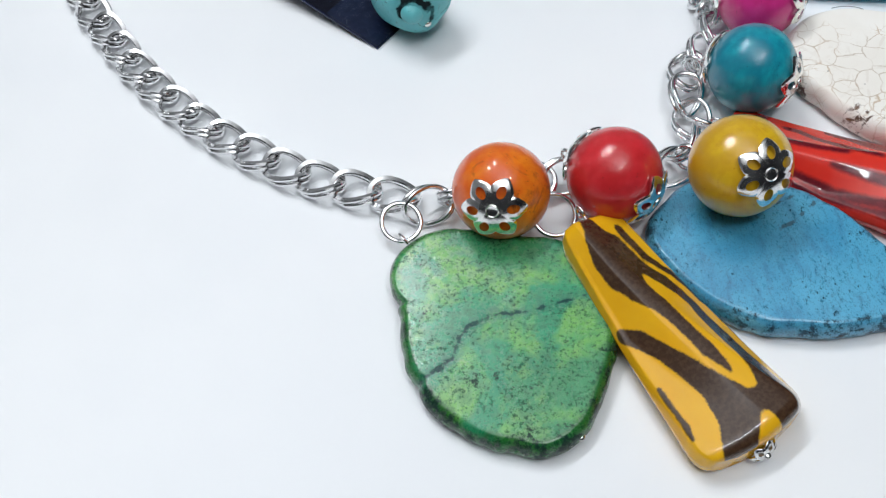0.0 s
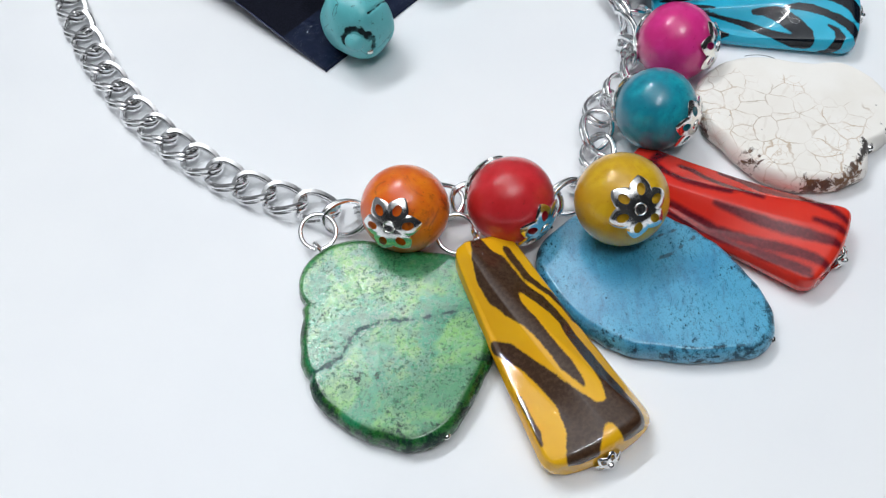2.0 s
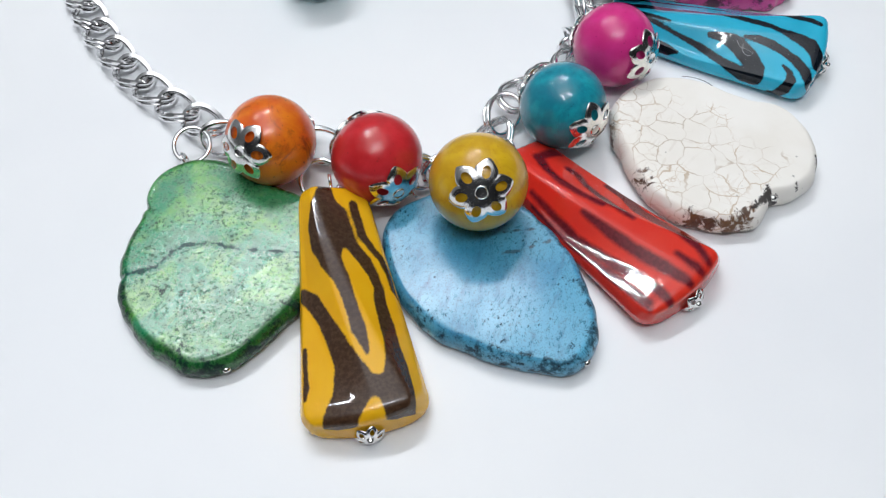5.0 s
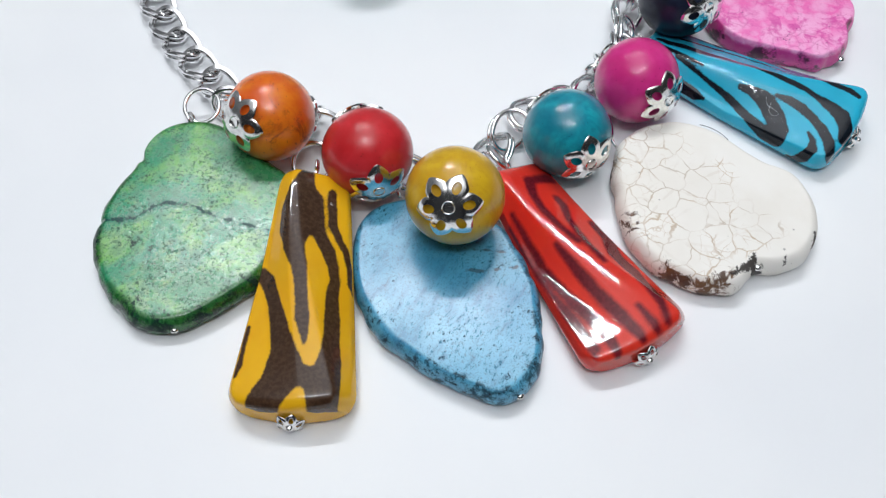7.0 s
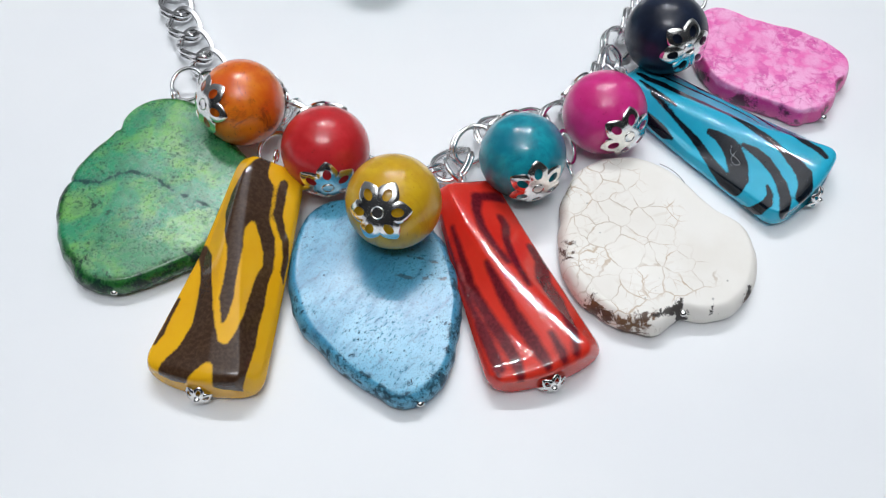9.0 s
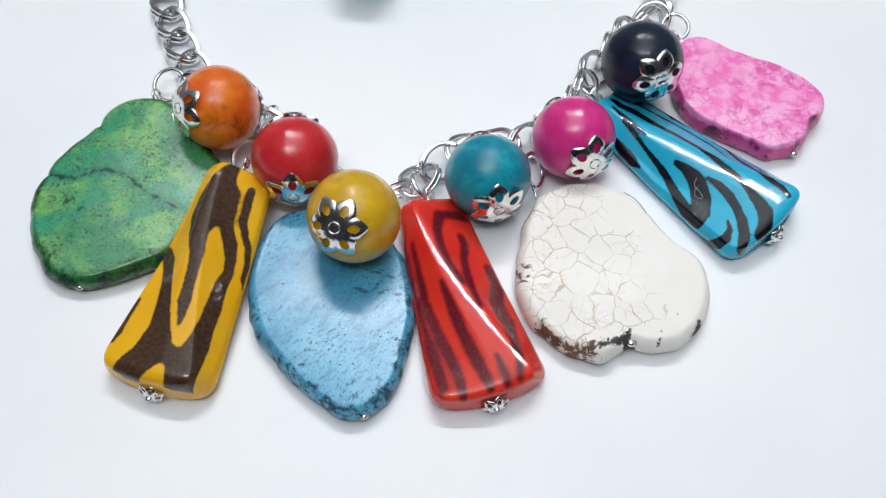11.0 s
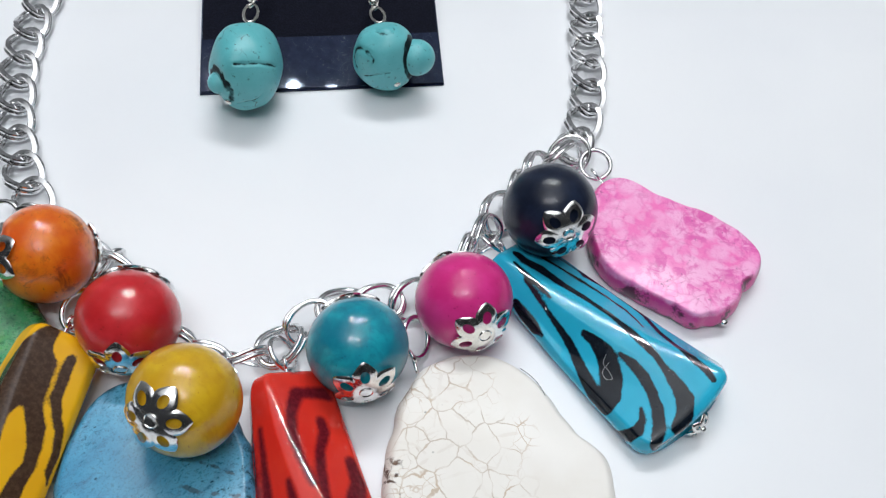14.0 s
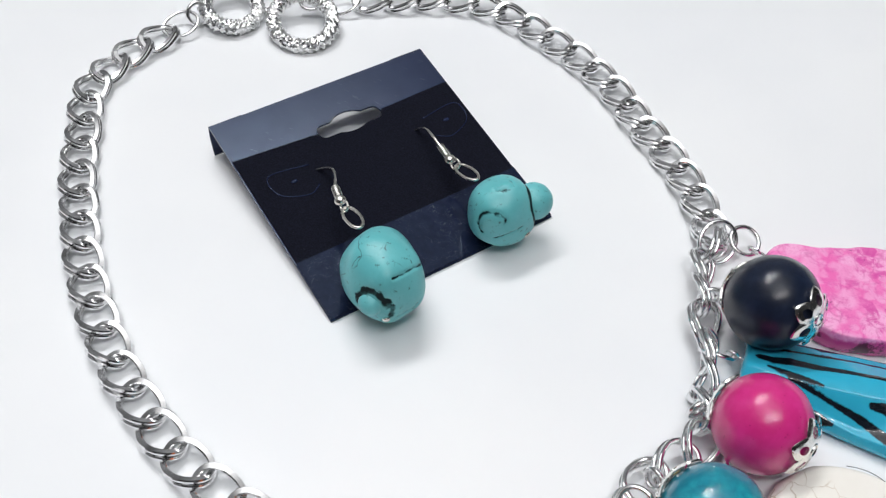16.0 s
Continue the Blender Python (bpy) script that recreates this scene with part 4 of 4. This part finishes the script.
RED_STROKES = [
    ((0.02, 0.1, 0.047), (0.02, 0.2, 0.031)),
    ((0.45, 0.12, 0.071), (0.45, 0.3, 0.102), (0.47, 0.52, 0.118), (0.54, 0.61, 0.071)),
    ((0.49, 0.07, 0.102), (0.8, -0.07, 0.094), (1.14, -0.12, 0.087), (1.45, -0.08, 0.071), (1.73, -0.03, 0.063), (2.03, 0.05, 0.055)),
    ((0.96, 0.4, 0.087), (1.17, 0.42, 0.094), (1.47, 0.29, 0.087), (1.82, 0.23, 0.087), (2.24, 0.2, 0.071), (2.59, 0.22, 0.047)),
    ((1.68, 0.77, 0.102), (2.05, 0.83, 0.157), (2.49, 0.63, 0.173), (2.89, 0.67, 0.205), (3.31, 0.62, 0.126), (3.73, 0.57, 0.079), (4.05, 0.46, 0.063)),
]
RED_STROKES += [
    ((0.94, -0.65, 0.047), (1.49, -0.69, 0.071), (2.1, -0.75, 0.087), (2.82, -0.66, 0.094), (3.39, -0.55, 0.102), (3.85, -0.52, 0.094), (4.1, -0.54, 0.063)),
    ((1.91, -0.3, 0.055), (2.45, -0.28, 0.094), (3, -0.23, 0.11), (3.56, -0.14, 0.118), (3.92, -0.09, 0.094), (4.11, -0.06, 0.063)),
    ((1.12, -0.84, 0.039), (1.87, -0.88, 0.055), (2.63, -0.86, 0.063), (3.29, -0.82, 0.071), (3.87, -0.79, 0.063)),
    ((2.91, -0.86, 0.039), (3.55, -0.87, 0.047), (3.96, -0.88, 0.039)),
    ((3.59, 0.21, 0.055), (3.96, 0.23, 0.079), (4.1, 0.23, 0.063)),
]
resin_pendant("red_resin_pendant", "tapered glossy red resin pendant with dark maroon streaks", RED_TIGER, (-0.00, 2.36), (3.46, 0.22), (0.63, 1.03), 1.0, 0.03, 0.0, RED_STROKES)
AQUA_STROKES = [
    ((0.21, -0.06, 0.067), (0.46, -0.08, 0.086), (0.7, 0.02, 0.106), (1.18, 0.08, 0.086), (1.66, 0.18, 0.067), (2.12, 0.21, 0.058), (2.55, 0.19, 0.058), (2.93, 0.17, 0.067), (3.2, 0.15, 0.058), (3.5, 0.08, 0.077), (3.78, 0.02, 0.115), (3.99, -0.06, 0.144), (4.17, -0.25, 0.135), (4.23, -0.47, 0.096)),
    ((0.56, 0.33, 0.029), (0.94, 0.44, 0.038), (1.37, 0.55, 0.038), (1.8, 0.66, 0.038), (2.21, 0.69, 0.038), (2.5, 0.61, 0.029), (2.67, 0.53, 0.01)),
]
AQUA_STROKES += [
    ((1.23, 0.73, 0.019), (1.64, 0.89, 0.029), (2.09, 0.96, 0.034), (2.48, 0.94, 0.048), (2.96, 0.71, 0.058), (3.34, 0.58, 0.062), (3.69, 0.55, 0.067), (3.92, 0.55, 0.067), (4.09, 0.5, 0.058)),
    ((0.65, 0.62, 0.019), (1.04, 0.72, 0.019), (1.42, 0.83, 0.019)),
    ((2.12, -0.37, 0.058), (2.33, -0.35, 0.096), (2.57, -0.38, 0.144), (2.79, -0.49, 0.173), (2.98, -0.63, 0.183), (3.15, -0.82, 0.163), (3.17, -1.02, 0.135)),
]
AQUA_STROKES += [
    ((0.77, -0.39, 0.038), (1.16, -0.47, 0.038), (1.64, -0.57, 0.048), (1.95, -0.63, 0.067), (2.21, -0.71, 0.077), (2.45, -0.81, 0.096), (2.72, -0.92, 0.115), (2.96, -1.01, 0.135), (3.15, -1.02, 0.125)),
    ((2.79, -0.22, 0.038), (3.03, -0.2, 0.077), (3.32, -0.24, 0.086), (3.56, -0.33, 0.086), (3.83, -0.48, 0.096), (4.04, -0.68, 0.096), (4.13, -0.82, 0.096), (4.18, -0.94, 0.077)),
    ((3.63, -0.64, 0.029), (3.78, -0.79, 0.058), (3.84, -0.96, 0.096), (3.77, -1.14, 0.115), (3.63, -1.31, 0.106), (3.51, -1.31, 0.077)),
]
AQUA_STROKES += [
    ((0.89, -0.81, 0.086), (1.16, -0.86, 0.125), (1.4, -0.88, 0.115), (1.59, -0.87, 0.048)),
    ((0.38, -0.29, 0.029), (0.61, -0.31, 0.048), (1.01, -0.31, 0.038), (1.28, -0.32, 0.029)),
]
resin_pendant("aqua_resin_pendant", "tapered aqua blue resin pendant with black zebra stripes", AQUA_TIGER, (0.90, 6.74), (5.08, 6.37), (0.62, 1.08), 0.98, -0.06, -0.08, AQUA_STROKES)

# ---- the necklace's chain ----


def link_shape(length=1.02, width=0.77, rail=0.056, thick=0.040, apart=0.096, twist=-28.0, around=44):
    """A curb link: two parallel flat oval wires, twisted so that they lie flat in a row."""
    shapes = []
    section = [(1, 0.45), (0.7, 1), (-0.7, 1), (-1, 0.5), (-1, -0.5), (-0.7, -1), (0.7, -1), (1, -0.45)]
    for shift, grow in ((-apart / 2, 1.0), (apart / 2, 0.955)):
        a, b = (length / 2 - rail) * grow, (width / 2 - rail) * grow
        rings = []
        for i in range(around):
            t = 2 * math.pi * i / around
            c, s = math.cos(t), math.sin(t)
            p = Vector((a * math.copysign(abs(c) ** 0.88, c), b * math.copysign(abs(s) ** 0.88, s), 0))
            out = Vector((c / a, s / b, 0)).normalized()
            turn = Matrix.Rotation(math.radians(twist) * p.x / a, 3, "X")
            rings.append([turn @ (p + out * (k * rail) + Vector((0, 0, shift + m * thick))) for k, m in section])
        shapes.append(skin(rings, loop=True))
    return join(*shapes)


LEFT_RUN = [(-12.75, 11.8), (-13.12, 11), (-13.32, 10), (-13.12, 9.15), (-12.73, 8.35), (-12.34, 7.45), (-11.83, 6.6), (-11.13, 5.5), (-10.43, 4.6), (-9.73, 3.85), (-9.03, 3.22), (-8.38, 2.75), (-7.8, 2.35), (-7.2, 2.05), (-6.6, 1.8), (-6.05, 1.62)]
RIGHT_RUN = [(0.05, 9.72), (-0.2, 10.32), (-0.6, 11.0), (-1.15, 11.72), (-1.8, 12.46), (-2.45, 13.27), (-3.25, 14.0), (-4.2, 14.6), (-5.1, 15.1), (-6.1, 15.4), (-6.9, 15.33), (-7.8, 15.05), (-8.6, 14.72)]
MIDDLE_RUN = [(-5.45, 1.28), (-4.8, 1.4), (-4.1, 1.53), (-3.4, 1.63), (-2.7, 1.63), (-2, 1.53), (-1.4, 1.48), (-0.9, 1.85), (-0.72, 2.3), (-0.5, 2.85), (-0.52, 3.45), (-0.32, 4.05), (0.15, 4.5), (0.42, 5), (0.3, 5.6), (0.3, 6.2), (0.3, 6.8), (0.15, 7.4), (0.05, 8), (0, 8.65), (0.15, 9.2)]


def build_chain():
    chain = thing("necklace_chain", (-6, 7, 0), "bright silver double-link curb chain laid in an open loop", "chain")
    rng = random.Random(4)
    made = {}
    for run, height, loose in ((LEFT_RUN, 0.21, False), (RIGHT_RUN, 0.21, False), (MIDDLE_RUN, 0.29, True)):
        line = smooth_path([(x, y, height) for x, y in run], 0.62 if loose else 0.695)
        for i, p in enumerate(line):
            way = (line[min(i + 1, len(line) - 1)] - line[max(i - 1, 0)]).normalized()
            m = Matrix.Translation(p) @ way.to_track_quat("X", "Z").to_matrix().to_4x4()
            if not loose:
                turn = (rng.gauss(-4, 4), rng.gauss(0, 2), rng.gauss(0, 3))
            elif 2.2 < p.y < 4.7:
                turn = (rng.uniform(-12, 35), rng.gauss(0, 8), rng.gauss(0, 8))
            else:
                turn = (rng.choice((40, 75, 105)) + rng.gauss(0, 8), rng.gauss(0, 6), rng.gauss(0, 8))
            m = m @ pose(0, 0, 0, *turn)
            m.translation = (m.translation - Vector((-6, 7, 0))) * CM
            if loose not in made:
                shape = link_shape(0.96, 0.74, 0.043, 0.036, 0.104) if loose else link_shape()
                made[loose] = part("chain_link", shape, CHAIN_METAL, chain, "polished silver double oval link", crisp=None if loose else 0.55)
                made[loose].matrix_basis = m
            else:
                share("chain_link", made[loose], m, chain)
    small = part("end_ring", ring_shape(0.42, 0.045, squash=0.85), CHAIN_METAL, chain)
    small.matrix_basis = scaled(Matrix.Translation((-12.5 + 6, 12.4 - 7, 0.2)) @ pose(0, 0, 0, 12, 8, -40))
    share("end_ring", small, scaled(Matrix.Translation((-9.2 + 6, 14.45 - 7, 0.25)) @ pose(0, 0, 0, 25, 0, -30)), chain)
    share("end_ring", small, scaled(Matrix.Translation((0.2 + 6, 9.35 - 7, 0.3)) @ pose(0, 0, 0, 35, 20, 0)), chain)


def ornate_ring(radius, gauge, squash, seed):
    """A thick cast ring with a raised scroll relief."""
    rings = []
    for i in range(300):
        a = 2 * math.pi * i / 300
        out = Vector((math.cos(a) * squash, math.sin(a), 0))
        ring = []
        for k in range(32):
            b = 2 * math.pi * k / 32
            relief = 1.3 * noise.noise((math.cos(a) * 11 + seed, math.sin(a) * 11 + math.cos(b) * 2.4, math.sin(b) * 2.4)) + 0.5 * math.sin(a * 30 + 3 * math.sin(b * 3))
            ring.append(out * radius + (out.normalized() * math.cos(b) + Vector((0, 0, 1)) * math.sin(b)) * (gauge + 0.035 * relief))
        rings.append(ring)
    return skin(rings, loop=True)


def build_clasp():
    base = (-10.8, 13.4, 0)
    clasp = thing("toggle_clasp", base, "ornate silver toggle clasp with scroll relief on two loops", "clasp")
    for at, tilt, radius, squash, seed in (((-9.82, 13.30, 0.32), (14, -6, 40), 0.74, 0.92, 1.0), ((-11.62, 13.30, 0.30), (10, 8, 30), 0.68, 0.9, 6.0)):
        part("clasp_loop", moved(ornate_ring(radius, 0.16, squash, seed), Matrix.Translation(at) @ pose(0, 0, 0, *tilt)), ORNATE_METAL, clasp, base=base)
    for at, tilt in (((-12.25, 12.85, 0.25), (60, 0, 45)), ((-10.85, 13.75, 0.36), (65, 0, 10)), ((-9.9, 14.0, 0.4), (20, 10, 0))):
        part("connector_ring", moved(ring_shape(0.26, 0.05), Matrix.Translation(at) @ pose(0, 0, 0, *tilt)), CHAIN_METAL, clasp, base=base)
    bar = wire([(-11.5, 14.4, 0.5), (-10.9, 14.55, 0.5), (-10.2, 14.75, 0.5)], 0.12)
    part("toggle_bar", bar, ORNATE_METAL, clasp, base=base)


build_chain()
build_clasp()

# ---- the earring card ----

CARD = Matrix(((0.6539, -0.7482, 0.1124, -6.255), (0.7566, 0.6474, -0.0919, 5.51), (-0.004, 0.1451, 0.9894, 0.05), (0, 0, 0, 1)))


def flat_shape(outer, holes, low, high):
    """A flat plate with holes, cut out of a line drawing."""
    bm = bmesh.new()
    for loop in (outer, *holes):
        vs = [bm.verts.new((x, y, low)) for x, y in loop]
        for p, q in zip(vs, vs[1:] + vs[:1]):
            bm.edges.new((p, q))
    bmesh.ops.triangle_fill(bm, use_beauty=True, edges=bm.edges[:])
    up = bmesh.ops.extrude_face_region(bm, geom=bm.faces[:])
    bmesh.ops.translate(bm, verts=[v for v in up["geom"] if isinstance(v, bmesh.types.BMVert)], vec=(0, 0, high - low))
    bm.verts.index_update()
    shape = [tuple(v.co) for v in bm.verts], [tuple(v.index for v in f.verts) for f in bm.faces]
    bm.free()
    return shape


def slot_line():
    """The hanging slot: a wide bar with a round bump in its middle."""
    pts = []
    for k in range(33):
        x = -0.74 + 1.48 * k / 32
        end = 0.18 * math.sqrt(max(0.0, 1 - (max(0.0, abs(x) - 0.59) / 0.15) ** 2))
        pts.append((2.62 + x, 3.94 + max(end, 0.31 * math.sqrt(max(0.0, 1 - (x / 0.42) ** 2)))))
    for k in range(31, 0, -1):
        x = -0.74 + 1.48 * k / 32
        end = 0.18 * math.sqrt(max(0.0, 1 - (max(0.0, abs(x) - 0.59) / 0.15) ** 2))
        pts.append((2.62 + x, 3.94 - max(end, 0.25 * math.sqrt(max(0.0, 1 - (x / 0.42) ** 2)))))
    return pts


def build_card():
    base = (-6.5, 9.0, 0)
    card = thing("earring_card", base, "black flocked plastic earring card propped on its folded edge", "display card")
    slot = slot_line()
    card_box = [(0.02, 0.0), (4.98, 0.0), (5.04, 5.08), (0.03, 5.08)]
    part("backing", moved(flat_shape(card_box, [slot], -0.05, 0.0), CARD), PLASTIC, card, "dark glossy plastic backing with a hanging slot", base=base, smooth=False)
    low_half = [p for p in slot if p[1] < 4.0]
    low_half.sort(key=lambda p: p[0])
    velvet = [(0.05, 1.2), (4.97, 1.2), (5.01, 4.0)] + [(x, min(y, 4.0)) for x, y in reversed(low_half)] + [(0.05, 4.05)]
    part("flocked_panel", moved(flat_shape(velvet, [], 0.004, 0.022), CARD), FLOCK, card, "black velvety flocked panel", base=base, smooth=False)
    part("film_flap", moved(flat_shape([(0.03, 0.02), (4.97, 0.02), (4.985, 1.36), (0.04, 1.36)], [], 0.03, 0.045), CARD), FILM, card, "clear glossy film flap with scratches", base=base, smooth=False)
    fold = [(0.03, 5.08, 0.0), (0.03, 5.12, -0.03), (0.03, 5.10, -0.35), (0.03, 4.98, -0.70), (0.03, 4.92, -0.73), (0.03, 5.04, -0.35), (0.03, 5.05, -0.05)]
    # unseen gap left between two lips, added to let light in under the slot
    for left, right in ((0.03, 0.75), (4.3, 5.04)):
        rings = [[Vector((x, y, z)) for _, y, z in fold] for x in (left, (left + right) / 2, right)]
        part("folded_lip", moved(skin(rings), CARD), PLASTIC, card, base=base)
    for mid, flip in ((0.92, 1), (4.42, -1)):
        cut = [(mid + flip * dx, dy, 0.026) for dx, dy in ((0.42, 3.32), (-0.35, 3.42), (-0.5, 3.2), (-0.38, 2.86), (0.1, 2.66), (0.4, 2.8))]
        part("punched_tab", moved(wire(cut, 0.013, 6), CARD), PLASTIC, card, base=base)
        dent = ball_shape(0.075, (1.0, 0.55, 0.3), 16, 10)
        part("punched_dimple", moved(dent, CARD @ Matrix.Translation((mid - flip * 0.02, 3.08, 0.022))), PLASTIC, card, base=base)


build_card()

# ---- earrings ----


def nugget_shape(size, bosses, cracks, seed):
    """A tumbled nugget: an uneven ball with bosses, and crack marks taken from planes through it."""
    rings, marks = [], []
    for i in range(1, 120):
        p = math.pi * i / 120 - math.pi / 2
        row = []
        for k in range(200):
            a = 2 * math.pi * k / 200
            d = Vector((math.cos(p) * math.cos(a), math.cos(p) * math.sin(a), math.sin(p)))
            r = 1.0 + 0.09 * noise.noise(d * 1.4 + Vector((seed, 0, 0)))
            slant = Matrix.Rotation(math.radians(45), 3, "Z") @ d
            box = (abs(slant.x) ** 2.15 + abs(slant.y) ** 2.15 + abs(slant.z) ** 2.15) ** (-1 / 2.15)
            slant = Vector((slant.x * size[0], slant.y * size[1], slant.z * size[2]))
            q = Matrix.Rotation(math.radians(-45), 3, "Z") @ slant * r * (0.3 + 0.7 * box)
            least = 9.0
            for way, level, width, side, reach in cracks:
                gap = abs(d.dot(Vector(way).normalized()) - level + 0.014 * noise.noise(d * 3.0 + Vector((seed, level * 9, 0))) + 0.02 * noise.noise(d * 9.0)) * 0.75 - width
                outside = reach - d.dot(Vector(side).normalized())
                least = min(least, gap + max(0.0, outside) * 1.5)
            q *= 1.0 - 0.022 * max(0.0, 1 - max(0.0, least) / 0.03)
            row.append(q)
            marks.append(least)
        rings.append(row)
    shape = skin(rings)
    for way, far, radius in bosses:
        boss = moved(ball_shape(radius, (1.0, 1.0, 0.95), 32, 20), Matrix.Translation(Vector(way).normalized() * far))
        shape = join(shape, boss)
        marks += [9.0] * len(boss[0])
    return shape, {"vein": marks}


def side_way(way):
    return way.cross(Vector((0, 0, 1))).normalized()


def earring(name, label, stone_at, size, bosses, cracks, hook, ring_at, seed, pin_way):
    base = (stone_at[0], stone_at[1], 0)
    ear = thing(name, base, label, "earring", "pair of earrings on the card")
    shape, marks = nugget_shape(size, bosses, cracks, seed)
    part("nugget", moved(shape, Matrix.Translation(stone_at)), NUGGET, ear, "matt turquoise nugget with black cracks", base=base, marks=marks)
    way = Vector(pin_way).normalized()
    reach = max(Vector(v).dot(way) for v in shape[0] if Vector(v).normalized().dot(way) > 0.985)
    part("pin_head", moved(ball_shape(0.07, (1, 1, 0.6), 20, 12), aimed(Vector(stone_at) + way * (reach - 0.005), way)), WIRE_METAL, ear, "small silver pin head", base=base)
    ball_at, coil_top, bend, over, enter = (Vector(p) for p in hook)
    hook_part = part("ear_hook", wire([ball_at, coil_top, bend, over, enter, enter - Vector((0.10, 0.04, 0.08))], 0.034, 10, 0.02), WIRE_METAL, ear, "thin silver ear wire through the card", base=base)
    turns = []
    for k in range(150):
        s = k / 149
        a = s * 2 * math.pi * 7
        way = (coil_top - ball_at).normalized()
        side = way.orthogonal().normalized()
        turns.append(ball_at + way * (0.09 + 0.30 * s) + (side * math.cos(a) + way.cross(side) * math.sin(a)) * 0.066)
    part("coil", wire(turns, 0.024, 8, 0.02), WIRE_METAL, hook_part, base=base)
    part("hook_ball", moved(ball_shape(0.125, (1, 1, 0.9), 24, 14), aimed(ball_at, coil_top - ball_at)), WIRE_METAL, hook_part, base=base)
    lead = Vector(ring_at)
    way = (lead - ball_at).normalized()
    part("link_ring", moved(ring_shape(0.10, 0.028, 24, 8), aimed(ball_at + way * 0.17, way.cross(Vector((0, 0, 1))) + Vector((0, 0, 0.6)))), WIRE_METAL, ear, base=base)
    loop = []
    for k in range(16):
        a = 2 * math.pi * k / 16
        loop.append(ball_at + way * (0.52 - 0.31 * math.cos(a)) + side_way(way) * (0.14 * math.sin(a)))
    part("link_ring", wire(loop, 0.034, 8, 0.04, closed=True), WIRE_METAL, ear, base=base)


def on_card(x, y, z):
    return tuple(CARD @ Vector((x, y, z)))


NUB, BOSS = (0.02, -0.97, 0.02), (0.80, 0.50, 0.15)
earring(
    "turquoise_earring", "turquoise nugget drop earring hooked through a black card", (-5.49, 6.21, 0.86), (0.82, 0.70, 0.83),
    [(NUB, 0.665, 0.225)],
    [(NUB, 0.92, 0.032, (-0.1, -0.9, 0.5), 0.80), ((-0.63, 0.52, 0.57), -0.17, 0.016, (0.75, -0.10, 0.62), 0.80), ((0.3, -0.6, 0.7), 0.45, 0.006, (0.75, -0.65, 0.1), 0.9), ((0.1, -0.9, 0.0), 0.93, 0.022, (0.5, -0.85, 0.0), 0.93), ((0.2, 0.3, -0.9), 0.1, 0.010, (-0.73, -0.62, 0.29), 0.93)],
    ((-6.73, 7.47, 1.07), (-6.95, 7.80, 1.03), (-7.10, 8.18, 0.93), (-7.31, 8.49, 0.78), on_card(1.43, 3.15, 0.0)), (-5.95, 6.72, 1.18), 2.0, (0.30, -0.72, -0.25),
)
earring(
    "turquoise_earring", "smaller turquoise nugget drop earring with a side boss", (-3.87, 8.46, 0.76), (0.61, 0.66, 0.68),
    [(BOSS, 0.625, 0.37)],
    [(BOSS, 0.80, 0.055, BOSS, 0.3), ((-0.04, -0.97, 0.22), 0.90, 0.012, (-0.30, -0.80, 0.52), 0.80), ((-0.10, 0.05, 0.99), 0.95, 0.0, (0.05, -0.10, 0.99), 0.94), ((0.5, -0.2, -0.8), 0.40, 0.007, (0.45, -0.88, -0.05), 0.88)],
    ((-5.16, 9.37, 0.83), (-5.42, 9.63, 0.86), (-5.66, 9.88, 0.88), (-5.93, 10.20, 0.74), on_card(3.71, 3.14, 0.0)), (-4.35, 8.8, 1.0), 7.0, (0.66, -0.30, -0.25),
)

# ---- stray fibres ----


def fibre(name, label, points, material, gauge=0.008):
    base = points[0]
    ob = part(name, wire(points, gauge, 6, 0.04), material, base=base)
    ob.location = Vector(base) * CM
    return tagged(ob, label, "fibre")


fibre("hair_fibre", "short dark hair lying on the cream stone", [(2.62, 5.02, 0.50), (2.80, 5.03, 0.51), (2.98, 5.01, 0.51), (3.12, 4.97, 0.50), (3.22, 4.93, 0.48)], DARK_HAIR, 0.006)
fibre("lint_fibre", "curled pale lint fibre on the aqua pendant", [(3.50, 6.10, 0.70), (3.57, 5.92, 0.71), (3.72, 5.88, 0.69), (3.84, 5.83, 0.67), (3.77, 5.75, 0.66), (3.65, 5.81, 0.68), (3.63, 6.0, 0.70)], PALE_HAIR, 0.003)
fibre("lint_fibre", "thin pale lint fibre beside the pink stone", [(2.30, 7.95, 0.012), (2.36, 7.82, 0.06), (2.50, 7.72, 0.10), (2.62, 7.60, 0.08), (2.66, 7.48, 0.03), (2.62, 7.36, 0.012)], PALE_HAIR, 0.006)
